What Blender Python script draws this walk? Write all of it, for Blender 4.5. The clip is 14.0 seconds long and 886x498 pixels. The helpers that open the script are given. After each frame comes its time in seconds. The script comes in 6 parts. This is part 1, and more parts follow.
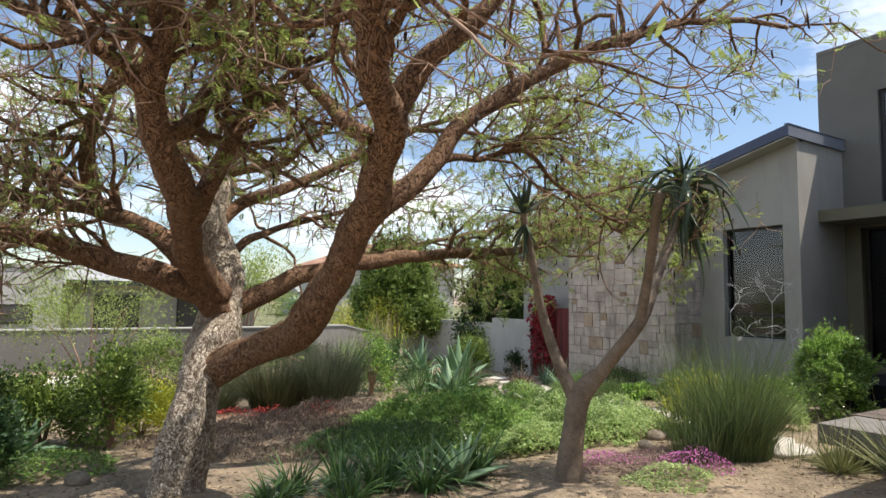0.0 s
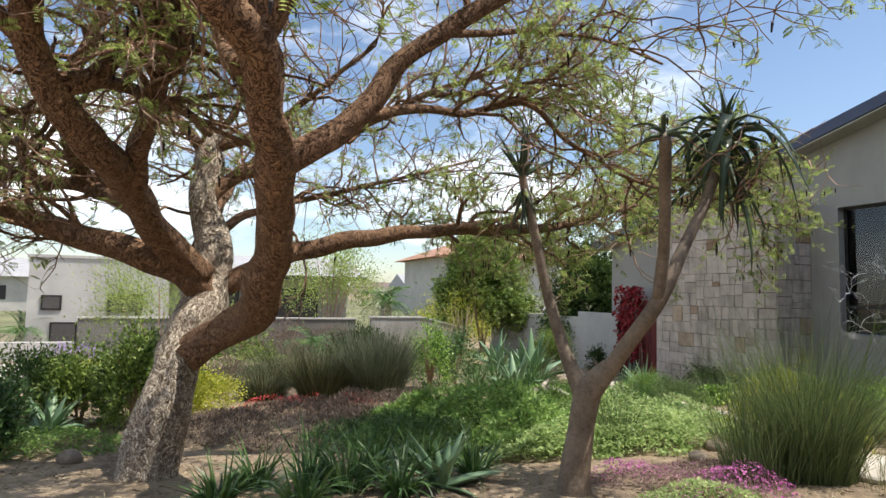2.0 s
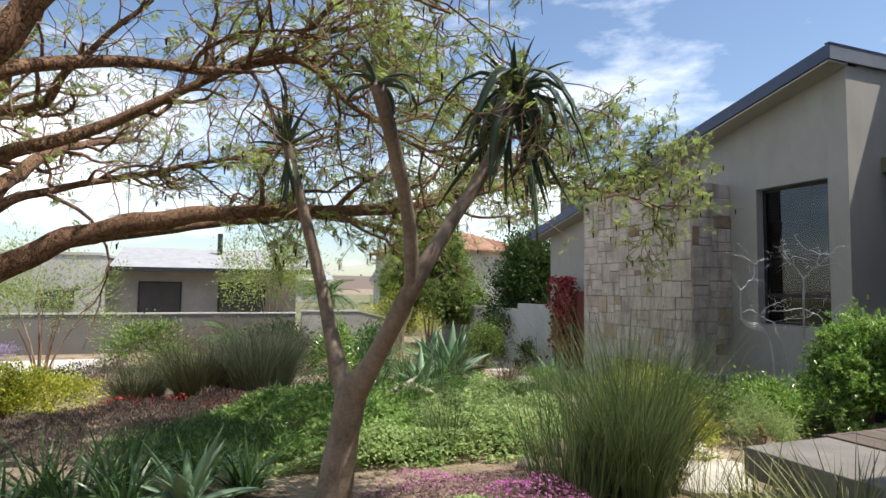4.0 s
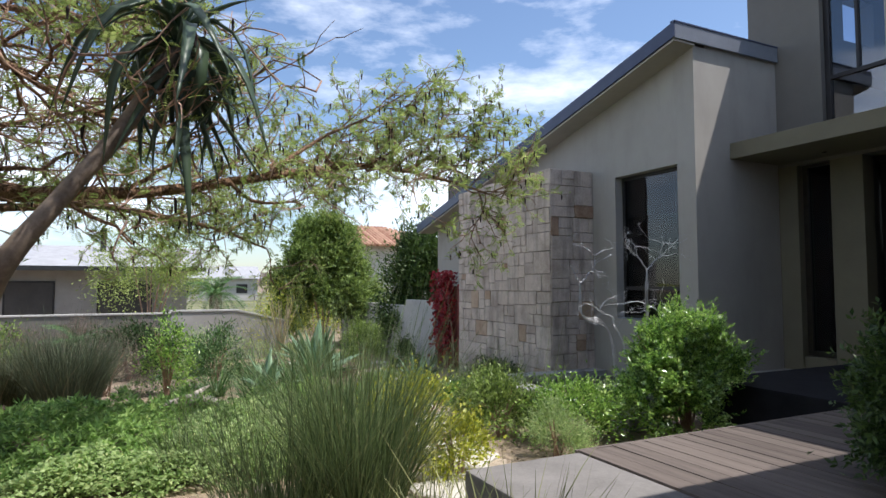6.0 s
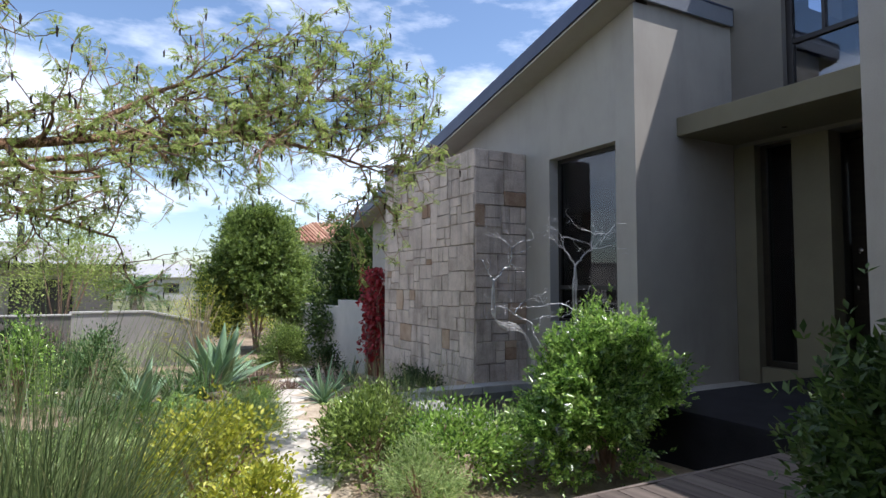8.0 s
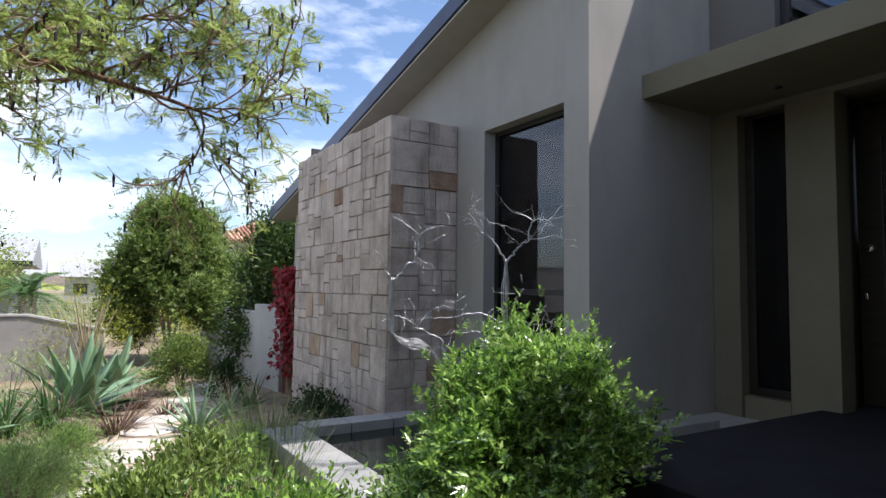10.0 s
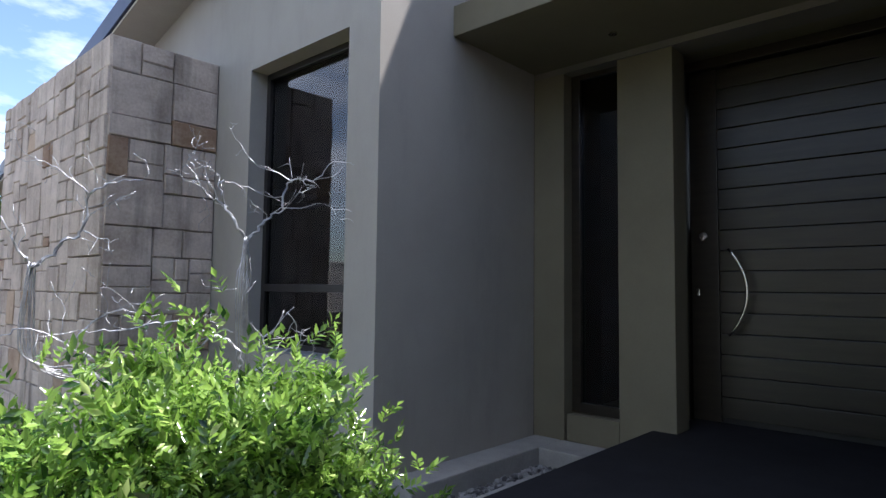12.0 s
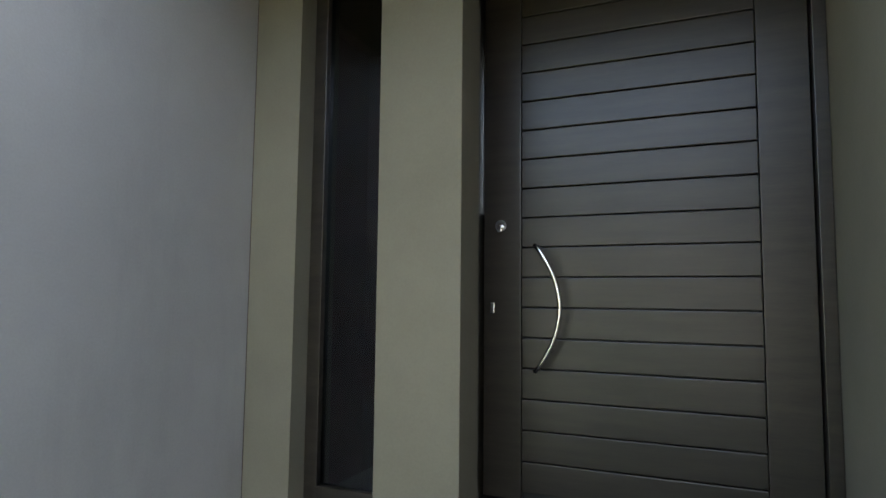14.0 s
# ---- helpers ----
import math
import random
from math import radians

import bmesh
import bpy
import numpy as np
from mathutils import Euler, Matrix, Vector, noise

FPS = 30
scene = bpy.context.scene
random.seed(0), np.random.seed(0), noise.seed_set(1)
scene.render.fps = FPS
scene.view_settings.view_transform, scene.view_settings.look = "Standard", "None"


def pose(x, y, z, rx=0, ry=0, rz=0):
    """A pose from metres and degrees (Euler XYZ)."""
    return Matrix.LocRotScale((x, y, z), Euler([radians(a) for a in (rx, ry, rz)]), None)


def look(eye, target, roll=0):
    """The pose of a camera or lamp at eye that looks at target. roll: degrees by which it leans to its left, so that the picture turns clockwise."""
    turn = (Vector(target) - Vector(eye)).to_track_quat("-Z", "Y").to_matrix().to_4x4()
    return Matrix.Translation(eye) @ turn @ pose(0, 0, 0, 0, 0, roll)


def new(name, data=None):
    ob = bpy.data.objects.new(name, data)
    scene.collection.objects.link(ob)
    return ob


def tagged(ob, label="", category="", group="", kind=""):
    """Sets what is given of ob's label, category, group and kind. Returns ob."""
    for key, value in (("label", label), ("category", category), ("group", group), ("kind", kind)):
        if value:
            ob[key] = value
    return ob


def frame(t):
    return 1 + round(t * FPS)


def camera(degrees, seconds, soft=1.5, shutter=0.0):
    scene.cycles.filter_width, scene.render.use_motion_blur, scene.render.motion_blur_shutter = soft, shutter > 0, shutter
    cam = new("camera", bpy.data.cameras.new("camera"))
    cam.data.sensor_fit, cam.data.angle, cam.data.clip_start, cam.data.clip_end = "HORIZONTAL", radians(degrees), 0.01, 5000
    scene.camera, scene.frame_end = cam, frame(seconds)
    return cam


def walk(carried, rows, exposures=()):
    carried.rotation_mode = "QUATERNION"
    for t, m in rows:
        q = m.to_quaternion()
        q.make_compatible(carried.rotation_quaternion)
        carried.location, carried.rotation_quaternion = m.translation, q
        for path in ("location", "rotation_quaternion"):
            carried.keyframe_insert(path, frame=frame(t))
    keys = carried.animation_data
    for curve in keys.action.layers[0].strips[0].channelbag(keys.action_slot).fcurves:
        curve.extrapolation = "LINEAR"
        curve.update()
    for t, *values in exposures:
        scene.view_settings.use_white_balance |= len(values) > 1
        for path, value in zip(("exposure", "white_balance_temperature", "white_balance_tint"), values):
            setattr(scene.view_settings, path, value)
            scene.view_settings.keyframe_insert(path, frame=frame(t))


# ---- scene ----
cam = camera(72.7, 14.0)

PATH = [
    (0, (0.208, 1.16, 1.275), (1.263, 2.852, 1.438), 0.9),
    (0.5, (0.548, 1.188, 1.236), (1.522, 2.927, 1.399), 0.9),
    (1, (0.904, 1.216, 1.219), (1.788, 3.004, 1.373), 1.1),
    (1.5, (1.302, 1.197, 1.152), (2.084, 3.03, 1.311), 0.9),
    (2, (1.654, 1.302, 1.119), (2.359, 3.168, 1.267), 1.2),
    (2.5, (2.031, 1.341, 1.077), (2.711, 3.216, 1.217), 1.3),
    (5, (4.624, 1.329, 1.114), (5.422, 3.159, 1.228), 0.1),
    (5.5, (5.043, 1.37, 1.087), (5.898, 3.174, 1.202), 0.1),
    (6, (5.466, 1.429, 1.097), (6.349, 3.219, 1.213), -0.0),
    (6.5, (5.887, 1.51, 1.115), (6.792, 3.29, 1.227), -0.2),
    (7, (6.322, 1.698, 1.097), (7.241, 3.471, 1.211), -0.1),
    (7.5, (6.68, 1.963, 1.085), (7.616, 3.726, 1.199), 0.0),
    (10, (8.497, 3.547, 1.051), (9.545, 5.245, 1.183), 0.8),
    (10.5, (8.857, 3.822, 1.052), (9.972, 5.477, 1.183), 0.8),
    (11, (9.186, 4.083, 1.031), (10.383, 5.679, 1.168), 0.6),
    (11.5, (9.502, 4.301, 1.04), (10.846, 5.776, 1.172), 0.6),
    (12, (9.897, 4.54, 1.031), (11.372, 5.884, 1.166), 0.7),
    (12.5, (10.296, 4.714, 1.079), (11.889, 5.917, 1.204), 0.8),
    (13, (10.787, 4.736, 1.071), (12.446, 5.844, 1.211), 0.5),
    (13.5, (11.25, 5.073, 1.039), (13.024, 5.983, 1.202), 0.8),
    (14, (11.74, 5.24, 1.093), (13.572, 6.028, 1.252), 0.6),
]
walk(cam, [(t, look(eye, target, roll)) for t, eye, target, roll in PATH],
     exposures=[(0, 0.27, 6650, 10), (2.5, 0.29, 6600, 10), (4.8, 0.23, 6400, 11), (7.0, 0.26, 6050, 13), (10.0, 0.42, 6150, 14), (11.0, 0.48, 6100, 15), (11.5, 0.7, 6100, 16), (12.0, 0.86, 6000, 15), (12.5, 1.14, 5950, 14), (13.0, 1.44, 6150, 13), (13.5, 2.0, 6400, 10), (14.0, 2.6, 6400, 10)])

# ---- light ----
SUN = Vector((0.40, -0.30, 1.0)).normalized()
sun = new("sun", bpy.data.lights.new("sun", "SUN"))
sun.data.energy, sun.data.angle, sun.data.color = 5.0, radians(0.55), (1.0, 0.94, 0.85)
sun.matrix_world = look(SUN * 60, (0, 0, 0))
world = bpy.data.worlds.new("sky")
scene.world = world
world.use_nodes = True
wt = world.node_tree
wn, wl = wt.nodes, wt.links
background = wn["Background"]
sky = wn.new("ShaderNodeTexSky")
sky.sky_type, sky.sun_disc = "NISHITA", False
sky.sun_elevation = math.asin(SUN.z)
sky.sun_rotation = math.atan2(SUN.x, SUN.y)
sky.air_density, sky.dust_density, sky.ozone_density = 1.0, 0.7, 1.8
geo = wn.new("ShaderNodeTexCoord")
stretch = wn.new("ShaderNodeMapping")
stretch.inputs["Scale"].default_value = (1.1, 1.1, 3.2)
clouds = wn.new("ShaderNodeTexNoise")
clouds.inputs["Scale"].default_value, clouds.inputs["Detail"].default_value, clouds.inputs["Roughness"].default_value = 1.7, 9.0, 0.58
ramp = wn.new("ShaderNodeValToRGB")
ramp.color_ramp.elements[0].color = (0.0, 0.0, 0.0, 1)
ramp.color_ramp.elements[0].position, ramp.color_ramp.elements[1].position = 0.48, 0.74
mix = wn.new("ShaderNodeMixRGB")
mix.inputs["Color2"].default_value = (12.6, 12.7, 12.9, 1)
wl.new(geo.outputs["Generated"], stretch.inputs["Vector"])
wl.new(stretch.outputs["Vector"], clouds.inputs["Vector"])
wl.new(clouds.outputs["Fac"], ramp.inputs["Fac"])
wl.new(ramp.outputs["Color"], mix.inputs["Fac"])
wl.new(sky.outputs["Color"], mix.inputs["Color1"])
wl.new(mix.outputs["Color"], background.inputs["Color"])
background.inputs["Strength"].default_value = 0.15


# ---- materials ----
def rough_material(name, dark, light, rough=0.8, scale=4.0, fine=60.0, bump=0.25, metal=0.0, per_piece=0.0, island=0.0, bump_distance=0.01, contrast=(0.3, 0.7), spec=0.5):
    """A surface whose colour wanders between two tones at two scales, with fine relief."""
    m = bpy.data.materials.new(name)
    m.use_nodes = True
    n, l = m.node_tree.nodes, m.node_tree.links
    p = n["Principled BSDF"]
    tex = n.new("ShaderNodeTexCoord")
    big = n.new("ShaderNodeTexNoise")
    big.inputs["Scale"].default_value, big.inputs["Detail"].default_value, big.inputs["Roughness"].default_value = scale, 7.0, 0.62
    small = n.new("ShaderNodeTexNoise")
    small.inputs["Scale"].default_value, small.inputs["Detail"].default_value = fine, 4.0
    l.new(tex.outputs["Object"], big.inputs["Vector"])
    l.new(tex.outputs["Object"], small.inputs["Vector"])
    add = n.new("ShaderNodeMath")
    add.operation = "MULTIPLY_ADD"
    add.inputs[1].default_value = 0.35
    l.new(small.outputs["Fac"], add.inputs[0])
    l.new(big.outputs["Fac"], add.inputs[2])
    value = add.outputs[0]
    if per_piece or island:
        info = n.new("ShaderNodeObjectInfo") if per_piece else n.new("ShaderNodeNewGeometry")
        more = n.new("ShaderNodeMath")
        more.operation = "MULTIPLY_ADD"
        more.inputs[1].default_value = per_piece or island
        l.new(info.outputs["Random" if per_piece else "Random Per Island"], more.inputs[0])
        l.new(value, more.inputs[2])
        shift = n.new("ShaderNodeMath")
        shift.operation = "SUBTRACT"
        shift.inputs[1].default_value = (per_piece or island) * 0.5
        l.new(more.outputs[0], shift.inputs[0])
        value = shift.outputs[0]
    r = n.new("ShaderNodeValToRGB")
    r.color_ramp.elements[0].position, r.color_ramp.elements[1].position = contrast[0] + 0.15, contrast[1] + 0.2
    r.color_ramp.elements[0].color, r.color_ramp.elements[1].color = (*dark, 1), (*light, 1)
    l.new(value, r.inputs["Fac"])
    l.new(r.outputs["Color"], p.inputs["Base Color"])
    p.inputs["Roughness"].default_value, p.inputs["Metallic"].default_value = rough, metal
    p.inputs["Specular IOR Level"].default_value = spec
    b = n.new("ShaderNodeBump")
    b.inputs["Strength"].default_value, b.inputs["Distance"].default_value = bump, bump_distance
    l.new(add.outputs[0], b.inputs["Height"])
    l.new(b.outputs["Normal"], p.inputs["Normal"])
    return m


def leaf_material(name, dark, light, rough=0.45, through_light=0.35, island=1.0, spec=0.4, tip=None):
    """Foliage: every leaf has a tone of its own, and lets some light through."""
    m = bpy.data.materials.new(name)
    m.use_nodes = True
    n, l = m.node_tree.nodes, m.node_tree.links
    p = n["Principled BSDF"]
    g = n.new("ShaderNodeNewGeometry")
    r = n.new("ShaderNodeValToRGB")
    r.color_ramp.elements[0].color, r.color_ramp.elements[1].color = (*dark, 1), (*light, 1)
    if tip:
        e = r.color_ramp.elements.new(0.93)
        e.color = (*light, 1)
        r.color_ramp.elements[2].color = (*tip, 1)
    l.new(g.outputs["Random Per Island"], r.inputs["Fac"])
    tex = n.new("ShaderNodeTexCoord")
    patch = n.new("ShaderNodeTexNoise")
    patch.inputs["Scale"].default_value, patch.inputs["Detail"].default_value = 3.0, 3.0
    l.new(tex.outputs["Object"], patch.inputs["Vector"])
    hue = n.new("ShaderNodeHueSaturation")
    span = n.new("ShaderNodeMapRange")
    span.inputs["To Min"].default_value, span.inputs["To Max"].default_value = 0.65, 1.35
    l.new(patch.outputs["Fac"], span.inputs["Value"])
    l.new(span.outputs["Result"], hue.inputs["Value"])
    l.new(r.outputs["Color"], hue.inputs["Color"])
    l.new(hue.outputs["Color"], p.inputs["Base Color"])
    p.inputs["Roughness"].default_value, p.inputs["Specular IOR Level"].default_value = rough, spec
    t = n.new("ShaderNodeBsdfTranslucent")
    l.new(hue.outputs["Color"], t.inputs["Color"])
    mx = n.new("ShaderNodeMixShader")
    mx.inputs["Fac"].default_value = through_light
    l.new(p.outputs[0], mx.inputs[1])
    l.new(t.outputs[0], mx.inputs[2])
    l.new(mx.outputs[0], n["Material Output"].inputs["Surface"])
    return m


def bark_material(name, crack, dark, light, size=22.0, bump=1.0, width=0.10, sharp=0.18, flake=15.0):
    """Furrowed bark: plates drawn out along the limb, with dark cracks between them."""
    m = bpy.data.materials.new(name)
    m.use_nodes = True
    n, l = m.node_tree.nodes, m.node_tree.links
    p = n["Principled BSDF"]
    tex = n.new("ShaderNodeTexCoord")
    warp = n.new("ShaderNodeTexNoise")
    warp.inputs["Scale"].default_value, warp.inputs["Detail"].default_value = 6.0, 5.0
    l.new(tex.outputs["Object"], warp.inputs["Vector"])
    push = n.new("ShaderNodeVectorMath")
    push.operation = "MULTIPLY_ADD"
    push.inputs[1].default_value = (0.34, 0.34, 0.34)
    l.new(warp.outputs["Color"], push.inputs[0])
    l.new(tex.outputs["Object"], push.inputs[2])
    mp = n.new("ShaderNodeMapping")
    mp.inputs["Scale"].default_value = (1.0, 1.0, 0.22)
    l.new(push.outputs[0], mp.inputs["Vector"])
    vor = n.new("ShaderNodeTexVoronoi")
    vor.feature = "DISTANCE_TO_EDGE"
    vor.inputs["Scale"].default_value = size
    l.new(mp.outputs["Vector"], vor.inputs["Vector"])
    fine = n.new("ShaderNodeTexNoise")
    fine.inputs["Scale"].default_value, fine.inputs["Detail"].default_value, fine.inputs["Roughness"].default_value = flake, 9.0, 0.75
    l.new(mp.outputs["Vector"], fine.inputs["Vector"])
    tone = n.new("ShaderNodeValToRGB")
    tone.color_ramp.elements[0].position, tone.color_ramp.elements[1].position = 0.5 - sharp, 0.5 + sharp
    tone.color_ramp.elements[0].color, tone.color_ramp.elements[1].color = (*dark, 1), (*light, 1)
    l.new(fine.outputs["Fac"], tone.inputs["Fac"])
    gap = n.new("ShaderNodeMapRange")
    gap.inputs["From Min"].default_value, gap.inputs["From Max"].default_value = 0.0, width
    l.new(vor.outputs["Distance"], gap.inputs["Value"])
    mx = n.new("ShaderNodeMixRGB")
    mx.inputs["Color1"].default_value = (*crack, 1)
    l.new(gap.outputs["Result"], mx.inputs["Fac"])
    l.new(tone.outputs["Color"], mx.inputs["Color2"])
    l.new(mx.outputs["Color"], p.inputs["Base Color"])
    p.inputs["Roughness"].default_value, p.inputs["Specular IOR Level"].default_value = 0.92, 0.2
    h = n.new("ShaderNodeMath")
    h.operation = "MULTIPLY_ADD"
    h.inputs[1].default_value = 0.35
    l.new(fine.outputs["Fac"], h.inputs[0])
    l.new(gap.outputs["Result"], h.inputs[2])
    bp = n.new("ShaderNodeBump")
    bp.inputs["Strength"].default_value, bp.inputs["Distance"].default_value = bump, 0.03
    l.new(h.outputs[0], bp.inputs["Height"])
    l.new(bp.outputs["Normal"], p.inputs["Normal"])
    return m


def glass_material(name, tint, rough=0.01, ior=1.5):
    m = bpy.data.materials.new(name)
    m.use_nodes = True
    p = m.node_tree.nodes["Principled BSDF"]
    p.inputs["Base Color"].default_value = (*tint, 1)
    p.inputs["Transmission Weight"].default_value, p.inputs["Roughness"].default_value, p.inputs["IOR"].default_value = 1.0, rough, ior
    return m


def wood_material(name, dark, light, rough=0.5, stretch_axis=0, per_piece=0.3):
    m = rough_material(name, dark, light, rough, 3.0, 40.0, 0.2, per_piece=per_piece, bump_distance=0.003)
    n, l = m.node_tree.nodes, m.node_tree.links
    mp = n.new("ShaderNodeMapping")
    s = [6.0, 6.0, 6.0]
    s[stretch_axis] = 0.5
    mp.inputs["Scale"].default_value = s
    tex = [k for k in n if k.type == "TEX_COORD"][0]
    l.new(tex.outputs["Object"], mp.inputs["Vector"])
    for k in n:
        if k.type == "TEX_NOISE":
            l.new(mp.outputs["Vector"], k.inputs["Vector"])
    return m


PLASTER = rough_material("grey_plaster", (0.315, 0.295, 0.265), (0.375, 0.355, 0.32), 0.88, 1.2, 90, 0.35, bump_distance=0.004)
PLASTER_OLIVE = rough_material("olive_plaster", (0.135, 0.122, 0.082), (0.17, 0.156, 0.108), 0.85, 1.4, 90, 0.3, bump_distance=0.004)
PLASTER_DARK = rough_material("dark_plaster", (0.13, 0.125, 0.11), (0.165, 0.155, 0.14), 0.88, 1.2, 90, 0.3, bump_distance=0.004)
SOFFIT = rough_material("soffit_paint", (0.34, 0.315, 0.275), (0.40, 0.375, 0.33), 0.8, 2, 60, 0.1)
ROOF_METAL = rough_material("blue_charcoal_sheet_roof", (0.032, 0.042, 0.085), (0.052, 0.066, 0.125), 0.42, 2, 40, 0.05)
# Fascia: roof blue made paler, as the sun's sheen is put into the colour.
FASCIA = rough_material("sheen_paled_fascia", (0.15, 0.165, 0.20), (0.20, 0.22, 0.26), 0.42, 2, 50, 0.05)
MORTAR = rough_material("mortar", (0.24, 0.20, 0.165), (0.38, 0.325, 0.27), 0.95, 8, 80, 0.5)
STONE = rough_material("sandstone_block", (0.34, 0.275, 0.23), (0.64, 0.545, 0.47), 0.9, 3.2, 45, 0.8, per_piece=0.16, bump_distance=0.012)


def weather(m, streak=(2.6, 2.6, 0.3), depth=0.45):
    """Dark lichen streaks that run down a wall."""
    n, l = m.node_tree.nodes, m.node_tree.links
    p = n["Principled BSDF"]
    tex = [k for k in n if k.type == "TEX_COORD"][0]
    mp = n.new("ShaderNodeMapping")
    mp.inputs["Scale"].default_value = streak
    run = n.new("ShaderNodeTexNoise")
    run.inputs["Scale"].default_value, run.inputs["Detail"].default_value, run.inputs["Roughness"].default_value = 2.2, 6.0, 0.65
    span = n.new("ShaderNodeMapRange")
    span.inputs["From Min"].default_value, span.inputs["From Max"].default_value = 0.50, 0.72
    span.inputs["To Min"].default_value, span.inputs["To Max"].default_value = 1.0, 1.0 - depth
    mul = n.new("ShaderNodeVectorMath")
    mul.operation = "SCALE"
    was = p.inputs["Base Color"].links[0].from_socket
    l.new(tex.outputs["Object"], mp.inputs["Vector"])
    l.new(mp.outputs["Vector"], run.inputs["Vector"])
    l.new(run.outputs["Fac"], span.inputs["Value"])
    l.new(was, mul.inputs[0])
    l.new(span.outputs["Result"], mul.inputs["Scale"])
    l.new(mul.outputs["Vector"], p.inputs["Base Color"])
    return m


weather(STONE)
STONE_RUST = rough_material("rusty_sandstone_block", (0.25, 0.155, 0.10), (0.46, 0.345, 0.25), 0.9, 4.0, 45, 0.7, per_piece=0.4, bump_distance=0.012)
weather(PLASTER, (1.6, 1.6, 0.35), 0.10)
GROUND = rough_material("garden_soil", (0.07, 0.048, 0.031), (0.42, 0.325, 0.225), 0.95, 1.9, 24, 1.0, bump_distance=0.08, contrast=(0.22, 0.72))
GRAVEL = rough_material("pale_gravel", (0.28, 0.22, 0.155), (0.55, 0.46, 0.35), 0.95, 6, 60, 1.0, bump_distance=0.03)
FLAG = rough_material("pale_flagstone", (0.42, 0.39, 0.34), (0.62, 0.58, 0.51), 0.85, 4, 50, 0.5, per_piece=0.25)
LANDING = rough_material("worn_concrete", (0.15, 0.138, 0.128), (0.235, 0.22, 0.205), 0.9, 3, 60, 0.4, per_piece=0.1)
PAVER = rough_material("grey_paver", (0.24, 0.24, 0.235), (0.36, 0.355, 0.34), 0.85, 3, 60, 0.4, per_piece=0.15)
BLACK_STONE = rough_material("black_floor_tile", (0.011, 0.011, 0.013), (0.021, 0.021, 0.025), 0.8, 3, 60, 0.15, spec=0.15)
PEBBLE = rough_material("dark_pebble", (0.06, 0.06, 0.065), (0.3, 0.3, 0.31), 0.6, 8, 40, 0.2, island=0.8)
WATER = rough_material("dark_pond_water", (0.008, 0.012, 0.010), (0.012, 0.018, 0.014), 0.04, 3, 9, 0.06)
DECK = wood_material("weathered_deck_board", (0.072, 0.055, 0.046), (0.155, 0.125, 0.106), 0.8, 1, 0.35)
DOOR_WOOD = wood_material("dark_stained_door_wood", (0.012, 0.010, 0.007), (0.034, 0.028, 0.020), 0.34, 1, 0.12)
FRAME = rough_material("dark_bronze_frame", (0.018, 0.016, 0.016), (0.035, 0.032, 0.032), 0.4, 3, 60, 0.05, metal=0.3)
CHROME = rough_material("brushed_steel", (0.62, 0.61, 0.58), (0.75, 0.74, 0.7), 0.25, 5, 80, 0.03, metal=1.0)
WIRE = rough_material("galvanised_wire", (0.26, 0.265, 0.285), (0.52, 0.53, 0.56), 0.48, 9, 90, 0.15, metal=0.85)
GLASS = glass_material("window_glass", (0.36, 0.38, 0.42))
MIRROR_GLASS = glass_material("reflective_window_glass", (0.42, 0.47, 0.58), ior=2.0)
# Red-brown of the hall, with its dimness put into the colour.
HALL = rough_material("red_brown_hall_painted_dim", (0.06, 0.03, 0.026), (0.15, 0.075, 0.065), 0.9, 3, 30, 0.2)
# Dimness of unlit rooms is put into this dark colour, panes included.
INSIDE = rough_material("painted_dim_room", (0.05, 0.047, 0.045), (0.085, 0.08, 0.075), 0.9, 1, 30, 0.1)
TREE_BARK = bark_material("furrowed_thorn_bark", (0.13, 0.07, 0.044), (0.17, 0.092, 0.058), (0.42, 0.265, 0.165), 36.0, 0.9, 0.10, 0.2, 22.0)
TRUNK_BARK = bark_material("pale_flaky_bark", (0.24, 0.17, 0.12), (0.22, 0.15, 0.105), (0.90, 0.81, 0.67), 40.0, 1.0, 0.12, 0.10, 30.0)
TWIG = rough_material("fine_twig", (0.18, 0.105, 0.075), (0.46, 0.31, 0.22), 0.9, 3, 30, 0.3)
POD = rough_material("dry_seed_pod", (0.016, 0.011, 0.011), (0.05, 0.03, 0.025), 0.8, 9, 30, 0.2)
ALOE_STEM = rough_material("smooth_aloe_bark", (0.12, 0.09, 0.066), (0.30, 0.235, 0.175), 0.75, 5, 40, 0.6, bump_distance=0.015)
THORN_LEAF = leaf_material("feathery_thorn_leaf", (0.18, 0.255, 0.06), (0.50, 0.585, 0.19), 0.5, 0.52)
ALOE_LEAF = leaf_material("aloe_leaf", (0.035, 0.062, 0.034), (0.085, 0.125, 0.07), 0.38, 0.08, spec=0.5)
AGAVE_LEAF = leaf_material("agave_leaf", (0.13, 0.235, 0.13), (0.27, 0.40, 0.235), 0.42, 0.12)
STRAP_LEAF = leaf_material("strap_leaf", (0.04, 0.095, 0.03), (0.14, 0.25, 0.075), 0.35, 0.25, spec=0.5)
RESTIO = leaf_material("restio_reed", (0.05, 0.085, 0.032), (0.20, 0.27, 0.105), 0.55, 0.3, tip=(0.36, 0.36, 0.18))
GREY_REED = leaf_material("grey_green_reed", (0.05, 0.065, 0.04), (0.16, 0.19, 0.11), 0.7, 0.2, tip=(0.26, 0.24, 0.15))
DULL_REED = leaf_material("dull_reed", (0.035, 0.045, 0.022), (0.11, 0.12, 0.05), 0.7, 0.15, tip=(0.20, 0.14, 0.09))
